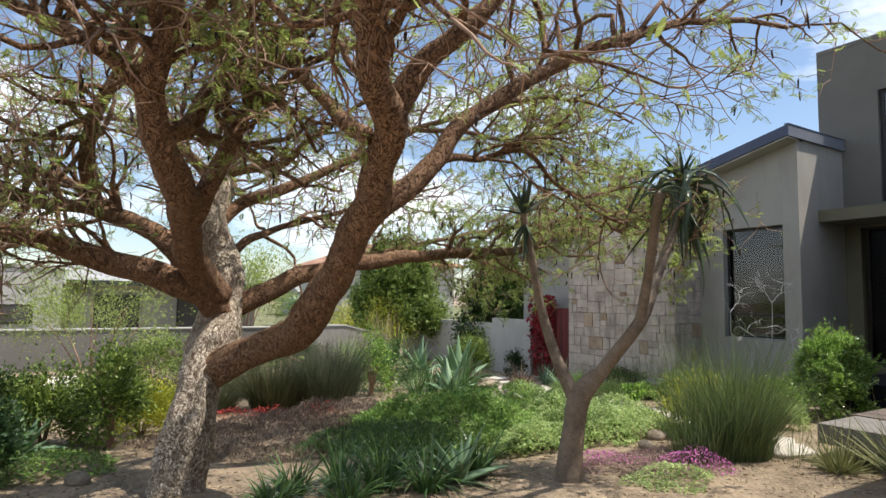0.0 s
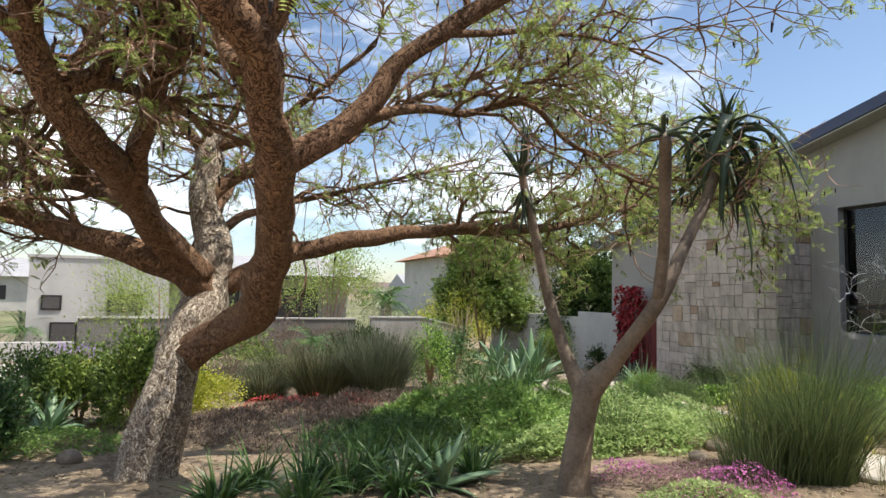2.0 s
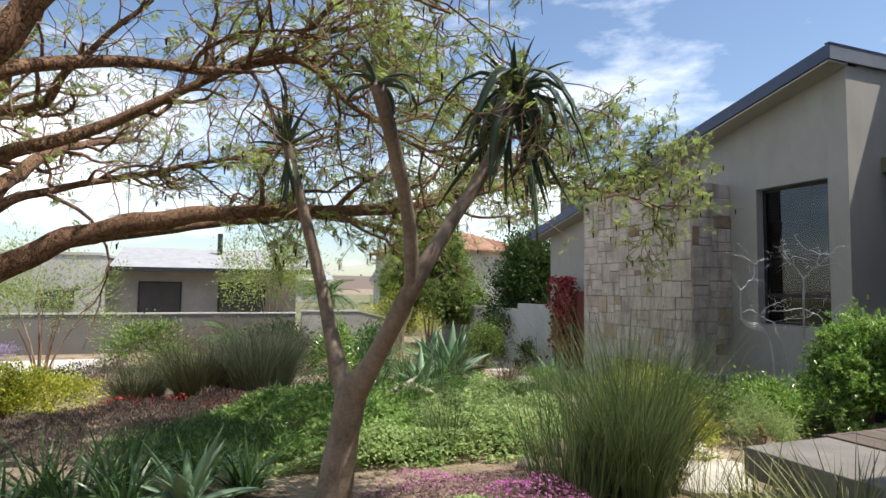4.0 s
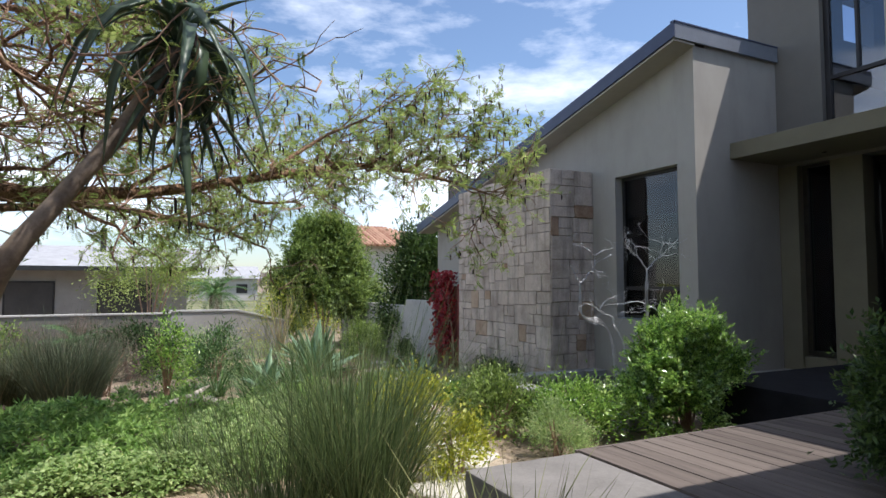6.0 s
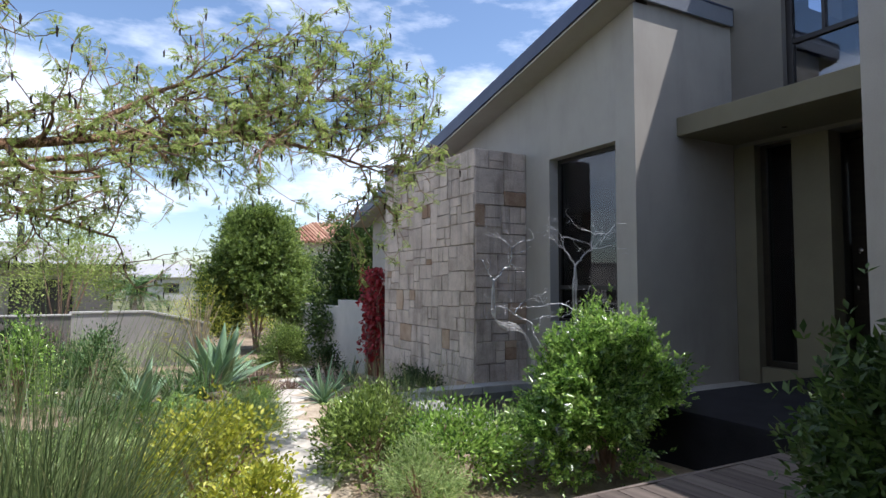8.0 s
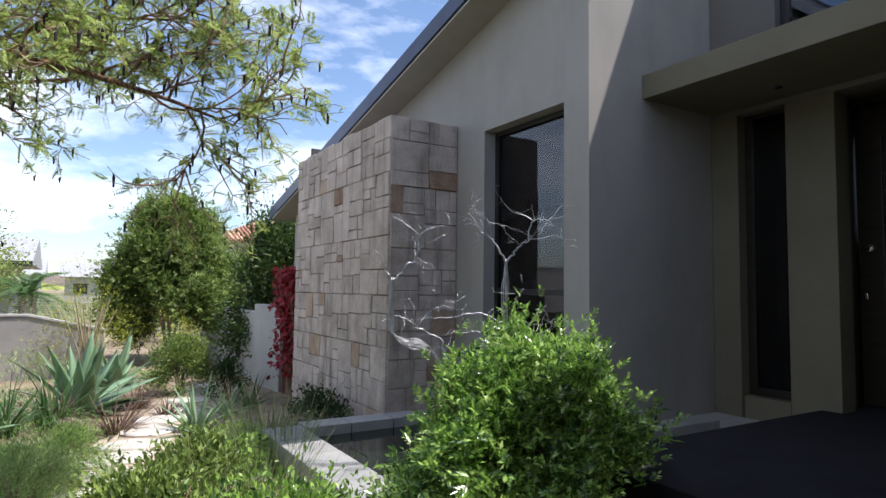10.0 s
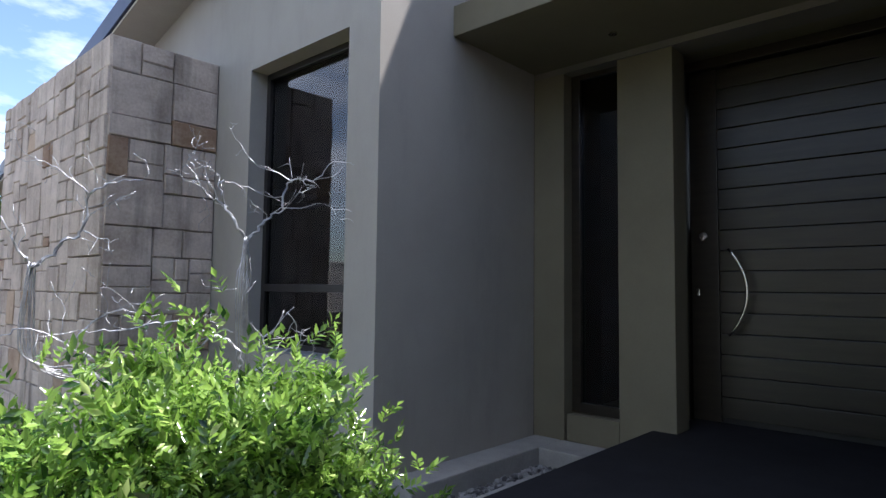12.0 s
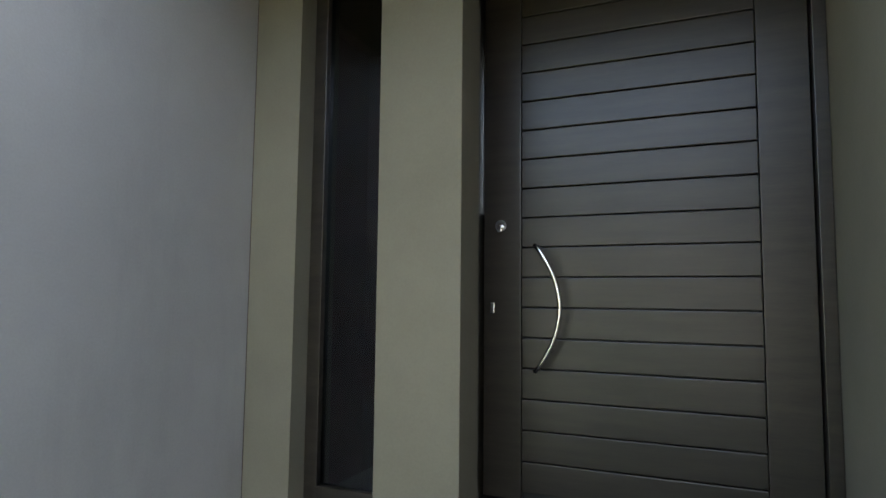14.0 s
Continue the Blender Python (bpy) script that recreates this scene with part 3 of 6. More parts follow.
def build_front_door():
    door = tagged(empty("front_door", (14.97, 5.56, 0.0)), "wide dark-stained horizontal-plank front door, closed", "door", kind="structure")
    y0 = -5.56

    def box(name, a, b, c, d, e, f, mat, label="", bevel=0.004):
        return box_part(name, a, b + y0, c, d, e + y0, f, mat, door, label, bevel)
    box("door_frame", -0.36, 6.385, 0.0, 0.10, 6.72, 2.95, DOOR_WOOD)
    box("door_frame", -0.06, 4.683, 0.0, 0.10, 4.742, 2.95, DOOR_WOOD)
    box("door_frame", -0.06, 4.742, 2.87, 0.10, 6.385, 2.95, DOOR_WOOD)
    box("stile", 0.0, 6.16, 0.01, 0.05, 6.374, 2.865, DOOR_WOOD)
    box("stile", -0.002, 4.75, 0.01, 0.05, 4.972, 2.865, DOOR_WOOD)
    pitch = 0.1655
    z = 1.205 - pitch * 7
    for i in range(17):
        a, b = max(z + i * pitch + 0.003, 0.012), min(z + (i + 1) * pitch - 0.003, 2.862)
        if b - a < 0.02:
            continue
        box("plank", 0.006, 4.975, a, 0.045, 6.157, b, DOOR_WOOD, bevel=0.005)
    box("backing", 0.05, 4.745, 0.0, 0.06, 6.38, 2.865, BLACK_METAL)
    # Daylight through the joint is imitated by this added chrome strip.
    box("daylight_strip", -0.012, 6.376, 1.57, -0.002, 6.383, 2.58, CHROME, "chrome strip standing for daylight through the door joint", 0.0)
    pts = [(-0.085, 6.06 - 0.135 * (1 - (2 * t - 1) ** 2) + y0, 0.70 + 0.68 * t) for t in [i / 14 for i in range(15)]]
    v, f = tube_arrays(pts, [0.0125] * 15, 10)
    handle = link_mesh("handle", v, f, CHROME, door, "curved brushed steel pull handle", True)
    for t in (0.16, 0.84):
        yy, zz = 6.06 - 0.135 * (1 - (2 * t - 1) ** 2) + y0, 0.70 + 0.68 * t
        v, f = tube_arrays([(-0.085, yy, zz), (0.006, yy, zz)], [0.008, 0.008], 8)
        link_mesh("handle_post", v, f, CHROME, handle, smooth=True)
    rose = bmesh.new()
    bmesh.ops.create_cone(rose, segments=24, radius1=0.036, radius2=0.033, depth=0.012, cap_ends=True, matrix=Matrix.Translation((-0.006, 6.272 + y0, 1.495)) @ Matrix.Rotation(radians(-90), 4, "Y"))
    bmesh.ops.create_cone(rose, segments=16, radius1=0.012, radius2=0.012, depth=0.03, cap_ends=True, matrix=Matrix.Translation((-0.02, 6.272 + y0, 1.49)) @ Matrix.Rotation(radians(-90), 4, "Y"))
    add_box(rose, -0.045, 6.257 + y0, 1.455, -0.035, 6.283 + y0, 1.485, 0.003)
    part("lock", rose, CHROME, door, "round steel lock with a key in it", False)
    box("keyhole_plate", -0.006, 6.31, 1.005, 0.0, 6.335, 1.065, CHROME, "small steel keyhole plate", 0.003)


build_front_door()


# ---- deck, paving and pond ----
def build_deck():
    deck = tagged(empty("deck", (8.06, 2.45, 0.0)), "weathered grey timber deck walkway to the porch", "deck", kind="structure")
    board = add_box(bmesh.new(), 0, 0, -0.032, 0.137, 2.21, 0, 0.004)
    me = bpy.data.meshes.new("plank")
    board.to_mesh(me)
    board.free()
    me.materials.append(DECK)
    rng = random.Random(2)
    for i in range(22):
        ob = new("plank", me)
        ob.parent = deck
        ob.location = (i * 0.1447, rng.uniform(-0.012, 0.012), rng.uniform(-0.002, 0.002))
    box_part("joist", 0.02, 0.02, -0.2, 3.16, 0.07, -0.034, DECK, deck)
    box_part("joist", 0.02, 2.13, -0.2, 3.16, 2.18, -0.034, DECK, deck)
    box_part("edge_board", 0.0, 2.225, -0.19, 3.17, 2.25, -0.006, DECK, deck, "dark edge board of the deck")
    slab = tagged(empty("landing", (7.2, 2.45, 0.0)), "pale grey concrete landing slab at the end of the deck", "landing", kind="structure")
    for i in range(2):
        box_part("slab", 0.0, i * 1.105, -0.22, 0.852, i * 1.105 + 1.095, -0.008, LANDING, slab, bevel=0.012)


build_deck()


def flat_stone(name, cx, cy, rx, ry, turn, thick, z, mat, rng, sides=9):
    """An irregular flagstone with a worn, chamfered rim."""
    bm = bmesh.new()
    ring = []
    for i in range(sides):
        a = 2 * math.pi * i / sides
        k = rng.uniform(0.86, 1.1) * (1 + 0.12 * math.cos(4 * a))
        ring.append((rx * k * math.cos(a), ry * k * math.sin(a)))
    rings = []
    for s, h in ((1.0, 0.0), (1.02, thick * 0.7), (0.95, thick)):
        rings.append([bm.verts.new((x * s, y * s, h + (rng.uniform(-0.004, 0.004) if h else 0))) for x, y in ring])
    for a, b in zip(rings, rings[1:]):
        for i in range(sides):
            bm.faces.new((a[i], a[(i + 1) % sides], b[(i + 1) % sides], b[i]))
    bm.faces.new(rings[-1])
    ob = part(name, bm, mat)
    ob.location, ob.rotation_euler = (cx, cy, z), (0, 0, turn)
    return ob


def build_stepping_stones():
    rng = random.Random(8)
    line, _ = smooth_path([(7.35, 5.0, 0), (8.0, 6.2, 0), (8.4, 7.4, 0), (8.75, 9.0, 0), (9.15, 11.0, 0), (9.9, 13.4, 0), (11.0, 16.6, 0)], [1] * 7, 3)
    for p in line:
        x, y = p[0] + rng.uniform(-0.06, 0.06), p[1]
        tagged(flat_stone("stepping_stone", x, y, rng.uniform(0.30, 0.38), rng.uniform(0.22, 0.28), rng.uniform(-0.4, 0.4), 0.05, ground_z(x, y) + 0.0, FLAG, rng), "pale worn flagstone set in the gravel path", "stepping stone", "stones of the garden path")


build_stepping_stones()


def build_pond():
    pond = tagged(empty("pond", (11.3, 8.4, -0.4)), "shallow dark garden pond with grey stone coping", "pond", kind="structure")
    o = (-11.3, -8.4, 0.4)

    def box(name, a, b, c, d, e, f, mat, label="", bevel=0.01):
        return box_part(name, a + o[0], b + o[1], c + o[2], d + o[0], e + o[1], f + o[2], mat, pond, label, bevel)
    box("water", 10.55, 6.99, -0.50, 12.49, 9.40, -0.44, WATER, "still dark water", 0.0)
    rng = random.Random(4)
    for i in range(6):
        y = 6.42 + i * 0.53
        box("coping_stone", 10.15, y, -0.62, 10.545, y + 0.52, -0.345 + rng.uniform(-0.006, 0.006), PAVER)
    for i in range(4):
        x = 10.555 + i * 0.485
        box("coping_stone", x, 9.405, -0.62, x + 0.475, 9.70, -0.345 + rng.uniform(-0.006, 0.006), PAVER)
    for i in range(3):
        x = 11.75 + i * 0.62
        box("coping_stone", x, 6.465, -0.60, x + 0.61, 6.98, -0.26, PAVER)


build_pond()


def build_stone_wall():
    """The rough-coursed sandstone block that stands against the gable."""
    wall = tagged(empty("stone_wall", (12.04, 11.4, -0.9)), "rough-coursed sandstone pier against the gable wall", "wall", kind="structure")
    O = Vector((12.04, 11.4, -0.9))
    X0, X1, Y0, Y1, Z0, Z1 = 11.58, 12.496, 9.72, 13.02, -0.95, 3.06
    box_part("core", X0 + 0.03 - O.x, Y0 + 0.03 - O.y, Z0 - O.z, X1 - O.x, Y1 - 0.02 - O.y, Z1 - 0.03 - O.z, MORTAR, wall, "dark recessed mortar")
    rng = random.Random(21)

    def split(w0, h0, w1, h1, out):
        w, h = w1 - w0, h1 - h0
        if (w < 0.30 and h < 0.26) or (w < 0.52 and h < 0.42 and rng.random() < 0.5):
            out.append((w0, h0, w1, h1))
        elif (w > h * 1.15 and w > 0.30) or h < 0.24:
            c = w0 + w * rng.uniform(0.32, 0.68)
            split(w0, h0, c, h1, out), split(c, h0, w1, h1, out)
        else:
            c = h0 + h * rng.uniform(0.32, 0.68)
            split(w0, h0, w1, c, out), split(w0, c, w1, h1, out)

    def stone(a0, b0, a1, b1, face):
        g = 0.0035
        a0, b0, a1, b1 = a0 + g, b0 + g, a1 - g, b1 - g
        bm = bmesh.new()
        out = rng.uniform(0.0, 0.014)
        c = min(0.007, (a1 - a0) * 0.2)
        j = lambda: rng.uniform(-0.005, 0.005)
        back = [(a0, b0, 0), (a1, b0, 0), (a1, b1, 0), (a0, b1, 0)]
        rim = [(a0 + j(), b0 + j(), 0.026 + out), (a1 + j(), b0 + j(), 0.026 + out), (a1 + j(), b1 + j(), 0.026 + out), (a0 + j(), b1 + j(), 0.026 + out)]
        top = [(a0 + c, b0 + c, 0.036 + out + j()), (a1 - c, b0 + c, 0.036 + out + j()), (a1 - c, b1 - c, 0.036 + out + j()), (a0 + c, b1 - c, 0.036 + out + j())]

        def place(p):
            if face == "x":
                return Vector((X0 + 0.03 - p[2], p[0], p[1])) - O
            return Vector((p[0], Y0 + 0.03 - p[2], p[1])) - O
        layers = [[bm.verts.new(place(p)) for p in layer] for layer in (back, rim, top)]
        for lo, hi in zip(layers, layers[1:]):
            for i in range(4):
                bm.faces.new((lo[i], lo[(i + 1) % 4], hi[(i + 1) % 4], hi[i]))
        bm.faces.new(layers[-1])
        bmesh.ops.recalc_face_normals(bm, faces=bm.faces)
        part("stone_block", bm, STONE_RUST if rng.random() < 0.08 else STONE, wall)
    for face, lo, hi in (("x", Y0 - 0.006, Y1), ("y", X0 + 0.004, X1)):
        z = Z0
        pieces = []
        while z < Z1 - 0.05:
            h = min(rng.uniform(0.55, 0.75), Z1 - z)
            if Z1 - z - h < 0.3:
                h = Z1 - z
            split(lo, z, hi, z + h, pieces)
            z += h
        for p in pieces:
            stone(*p, face)
    for i in range(9):
        y = Y0 + 0.02 + i * 0.366
        bm = add_box(bmesh.new(), X0 + 0.0 - O.x, y - O.y, Z1 - 0.035 - O.z, X1 - 0.01 - O.x, y + 0.355 - O.y, Z1 + rng.uniform(0.0, 0.03) - O.z, 0.012)
        part("cap_stone", bm, STONE, wall)


build_stone_wall()


# ---- boundary, gate and the houses beyond ----
def build_beyond():
    tagged(box_part("wall_yard", 11.94, 15.0, -1.2, 12.14, 16.9, 0.67, WHITE_WALL, bevel=0.01), "white plastered yard wall beside the gate", "wall", kind="structure")
    tagged(box_part("wall_yard_low", 11.96, 16.905, -1.2, 12.12, 23.0, 0.50, WHITE_WALL, bevel=0.01), "lower white plastered yard wall", "wall", kind="structure")
    gate = tagged(empty("garden_gate", (12.02, 13.06, -1.0)), "dark red boarded double garden gate between wall and stone pier", "gate")
    for i in range(15):
        box_part("board", -0.02, i * 0.127 + 0.012, 0.05, 0.02, i * 0.127 + 0.131, 2.05, GATE_RED, gate, bevel=0.004)
    for z in (0.35, 1.65):
        box_part("rail", 0.021, 0.012, z, 0.06, 1.905, z + 0.1, GATE_RED, gate)
    tagged(box_part("wall_street", -14, 21.5, -1.3, -2.1, 21.75, -0.5, WHITE_WALL, bevel=0.01), "low white plastered street wall", "wall", kind="structure")
    # Shaded side put into the colour: dark plaster in place of the grey render.
    tagged(box_part("wall_street_high", -2.1, 22.0, -1.3, 6.3, 22.25, 0.16, PLASTER_DARK, bevel=0.01), "plastered garden wall towards the street, its shaded side painted dark", "wall", kind="structure")
    tagged(box_part("coping_street", -2.14, 21.96, 0.162, 6.34, 22.29, 0.21, WHITE_WALL, bevel=0.008), "white coping on the garden wall", "coping", kind="structure")
    bank = add_prism(bmesh.new(), [(6.1, -1.3), (9.19, -1.3), (9.17, 0.01), (7.76, 0.35), (6.1, 0.35)], 1, 19.0, 19.22)
    tagged(part("wall_bank", bank, GREY_WALL), "grey plastered retaining wall with a sloping end", "wall", kind="structure")
    cope = add_prism(bmesh.new(), [(6.06, 0.353), (7.76, 0.353), (9.20, 0.013), (9.20, 0.055), (7.77, 0.395), (6.06, 0.395)], 1, 18.97, 19.25)
    tagged(part("coping_bank", cope, WHITE_WALL), "white coping on the retaining wall", "coping", kind="structure")
    tagged(box_part("driveway", -14, 16.8, -1.2, 1.2, 20.4, -0.975, DRIVE), "pale concrete driveway", "driveway", kind="structure")

    a = tagged(empty("white_house", (-0.5, 28, -1)), "white modern house with grey pitched roof", "house")
    A = (0.5, -28, 1)
    box_part("wall", -3.6, -3.2, 0, 0.6, 4.0, 3.05, WHITE_WALL, a)
    box_part("parapet", -3.65, -3.25, 3.055, 0.65, 4.05, 3.15, WHITE_WALL, a)
    # Shade under the eaves is put into the colour: grey for white.
    box_part("wall", 0.61, -1.4, 0, 7.4, 4.0, 2.58, GREY_WALL, a, "house wall with the shade of the eaves painted grey")
    roof = bmesh.new()
    add_prism(roof, [(-2.3, 2.60), (5.0, 2.60), (5.0, 2.70), (1.4, 3.62), (-2.3, 2.70)], 0, 0.70, 8.0)
    part("roof", roof, GREY_ROOF, a)
    box_part("fascia", 0.70, -2.34, 2.56, 8.0, -2.303, 2.72, BLACK_METAL, a, "dark gutter along the eaves")
    box_part("chimney", 4.35, 0.3, 3.2, 4.55, 0.5, 4.25, BLACK_METAL, a, "dark flue")
    # Opaque panes: the dim rooms behind are put into their dark colour.
    for x, y, z, w, h in ((-3.2, -3.22, 1.3, 0.6, 0.5), (-1.25, -3.22, 1.25, 1.1, 0.62), (-2.9, -3.22, 0.0, 0.8, 0.9), (1.6, -1.42, 0.5, 1.5, 1.7), (4.4, -1.42, 0.6, 1.8, 1.6)):
        f = box_part("window", x, y - 0.03, z, x + w, y + 0.05, z + h, FRAME, a)
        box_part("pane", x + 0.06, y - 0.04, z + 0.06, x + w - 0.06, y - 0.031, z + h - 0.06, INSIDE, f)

    b = tagged(empty("tiled_house", (18.5, 40, -1)), "pale house with a terracotta tiled hip roof", "house")
    part("wall", add_box(bmesh.new(), -3.4, -3, 0, 5.0, 5, 4.5), WHITE_WALL, b)
    hip = bmesh.new()
    base = [(-4.1, -3.7, 4.45), (5.7, -3.7, 4.45), (5.7, 5.7, 4.45), (-4.1, 5.7, 4.45)]
    ridge = [(-0.2, 1.0, 6.05), (1.8, 1.0, 6.05)]
    v = [hip.verts.new(p) for p in base + ridge]
    for f in ((0, 1, 5, 4), (1, 2, 5), (2, 3, 4, 5), (3, 0, 4), (3, 2, 1, 0)):
        hip.faces.new([v[i] for i in f])
    r = part("roof", hip, TILE, b)
    pile = Pile()
    for i in range(40):
        x = -4.0 + i * 0.245
        v, f = tube_arrays([(x, -3.75, 4.47), (x, -3.75 + 4.7 * min(1, max(0.05, (4.9 - abs(x - 0.8)) / 3.9)), 4.47 + 1.6 * min(1, max(0.05, (4.9 - abs(x - 0.8)) / 3.9)))], [0.09, 0.09], 5)
        pile.put(v, f)
    pile.link("tile_field", TILE, r)["kind"] = "stuff"
    f = box_part("window", -2.2, -3.04, 2.4, -0.8, -2.98, 3.7, FRAME, b)
    box_part("pane", -2.1, -3.05, 2.5, -0.9, -3.041, 3.6, INSIDE, f)

    tagged(box_part("field", -90, 33, -1.4, 120, 150, -0.93, FIELD), "scrubby green and brown field beyond the houses", "field", kind="structure")
    rng = random.Random(31)
    for x, y, w in ((-14, 60, 9), (2, 74, 8), (13, 82, 10), (27, 70, 9), (-30, 70, 10), (44, 88, 11), (-8, 95, 9)):
        h = tagged(empty("far_house", (x, y, -0.93)), "distant pale house with a low pitched roof", "house", "houses in the distance")
        box_part("wall", -w / 2, -3, 0, w / 2, 4, 2.7, WHITE_WALL, h)
        part("roof", add_prism(bmesh.new(), [(-3.6, 2.7), (4.6, 2.7), (0.5, 4.3)], 0, -w / 2 - 0.5, w / 2 + 0.5), GREY_ROOF, h)
        for i in range(3):
            xx = -w / 2 + 0.8 + i * w / 3
            f = box_part("window", xx, -3.05, 0.9, xx + 1.3, -2.98, 2.0, FRAME, h)

    # far hills
    for name, x0, x1, y, h, mat, label in (("hill_meadow", -260, 10, 210, 9, MEADOW, "far yellow-green meadow hillside"), ("hill_far", -80, 420, 520, 13, GREY_LEAF, "far hazy brown ridge")):
        verts, faces = [], []
        k = 40
        for j, (dy, s) in enumerate(((0, 0.0), (30, 0.6), (70, 1.0), (140, 0.0))):
            for i in range(k + 1):
                u = i / k
                z = h * s * math.sin(math.pi * u) ** 0.6 * (1 + 0.25 * noise.noise((u * 5, j * 0.7, h)))
                verts.append((x0 + (x1 - x0) * u, y + dy, -1.2 + z))
        for j in range(3):
            for i in range(k):
                q = j * (k + 1) + i
                faces.append((q, q + 1, q + k + 2, q + k + 1))
        tagged(link_mesh(name, verts, faces, mat, smooth=True), label, "hill", kind="structure")


build_beyond()


# ---- plants: tools ----
def unit(a):
    return a / (np.linalg.norm(a, axis=-1, keepdims=True) + 1e-9)


def leaf_arrays(P, D, N, L, W, fold=0.18):
    """Folded pointed leaves: base P, way D, face N, length L, width W."""
    S = unit(np.cross(D, N))
    N = unit(np.cross(S, D))
    L, W = np.asarray(L)[:, None], np.asarray(W)[:, None]
    mid = P + D * L * 0.45
    left = mid - S * W * 0.5 + N * W * fold
    right = mid + S * W * 0.5 + N * W * fold
    tip = P + D * L - N * L * 0.08
    V = np.stack((P, left, tip, right), 1).reshape(-1, 3)
    n = len(P)
    i = np.arange(n) * 4
    F = np.concatenate((np.stack((i, i + 1, i + 2), 1), np.stack((i, i + 2, i + 3), 1)))
    return V, F


def link_leaves(name, V, F, mat, parent=None, label="", kind=""):
    """A mesh of triangles straight from arrays."""
    me = bpy.data.meshes.new(name)
    me.vertices.add(len(V))
    me.vertices.foreach_set("co", np.asarray(V, np.float32).ravel())
    me.loops.add(len(F) * 3)
    me.loops.foreach_set("vertex_index", np.asarray(F, np.int32).ravel())
    me.polygons.add(len(F))
    me.polygons.foreach_set("loop_start", np.arange(0, len(F) * 3, 3, dtype=np.int32))
    me.materials.append(mat)
    me.update()
    me.validate()
    ob = new(name, me)
    if parent:
        ob.parent = parent
    if label:
        ob["label"] = label
    if kind:
        ob["kind"] = kind
    return ob


def clumped(rng, n, clumps, rx, ry, rz, spread=0.28, low=-0.25):
    """Leaf places in uneven clumps on a rounded crown, and the way out from its heart."""
    c = unit(rng.normal(size=(clumps, 3)))
    c[:, 2] = np.abs(c[:, 2]) * (1 - low) + low
    c = c * rng.uniform(0.62, 1.02, (clumps, 1))
    k = rng.integers(0, clumps, n)
    p = c[k] + rng.normal(size=(n, 3)) * spread * rng.uniform(0.5, 1.1, (n, 1))
    out = unit(p + np.array((0, 0, 0.25)))
    return p * np.array((rx, ry, rz)), out


def make_shrub(name, x, y, rx, ry, h, n, size, mat, label, category="shrub", seed=1, z=None, clumps=40, stems=9, spread=0.24, ratio=0.45, sprig=0, stem_mat=None, low=-0.85, base_lift=0.0):
    rng = np.random.default_rng(seed)
    z = ground_z(x, y) if z is None else z
    top = tagged(empty(name, (x, y, z)), label, category)
    rz = h * 0.5
    n = int(n * 1.6)
    P, out = clumped(rng, n, clumps, rx, ry, rz, spread, low)
    inner = rng.uniform(0, 1, n) < 0.22
    P[inner] *= rng.uniform(0.3, 0.9, (inner.sum(), 1))
    P[:, 2] += h * 0.5 + base_lift
    P[:, 2] = np.abs(P[:, 2]) + 0.02
    D = unit(out * 0.8 + rng.normal(size=P.shape) * 0.55 + np.array((0, 0, 0.25)))
    N = unit(out * 0.6 + rng.normal(size=P.shape) * 0.6 + np.array((0, 0, 0.5)))
    if sprig:
        k = np.arange(sprig)
        side = unit(np.cross(D, N))
        PP, DD, NN = [], [], []
        for j in k:
            s = 0 if j == sprig - 1 else (1 if j % 2 else -1)
            PP.append(P + D * size * (0.45 * (j // 2) + 0.2))
            DD.append(unit(D * (1.0 if s == 0 else 0.75) + side * s * 0.75))
            NN.append(N)
        P, D, N = np.concatenate(PP), np.concatenate(DD), np.concatenate(NN)
    L = size * rng.uniform(0.65, 1.25, len(P))
    V, F = leaf_arrays(P, D, N, L, L * ratio)
    link_leaves("foliage", V, F, mat, top)
    pile = Pile()
    r = random.Random(seed)
    for i in range(stems):
        a = r.uniform(0, 6.28)
        q = r.uniform(0.2, 0.75)
        pts, rr = smooth_path([(r.uniform(-0.05, 0.05), r.uniform(-0.05, 0.05), -0.06), (rx * q * 0.4 * math.cos(a), ry * q * 0.4 * math.sin(a), h * 0.35), (rx * q * math.cos(a), ry * q * math.sin(a), h * r.uniform(0.6, 0.85))], [0.012, 0.009, 0.004], 3)
        pile.put(*tube_arrays(pts, [k * (0.7 + h * 0.5) for k in rr], 5))
    pile.link("stem_mass", stem_mat or TWIG, top)["kind"] = "stuff"
    return top


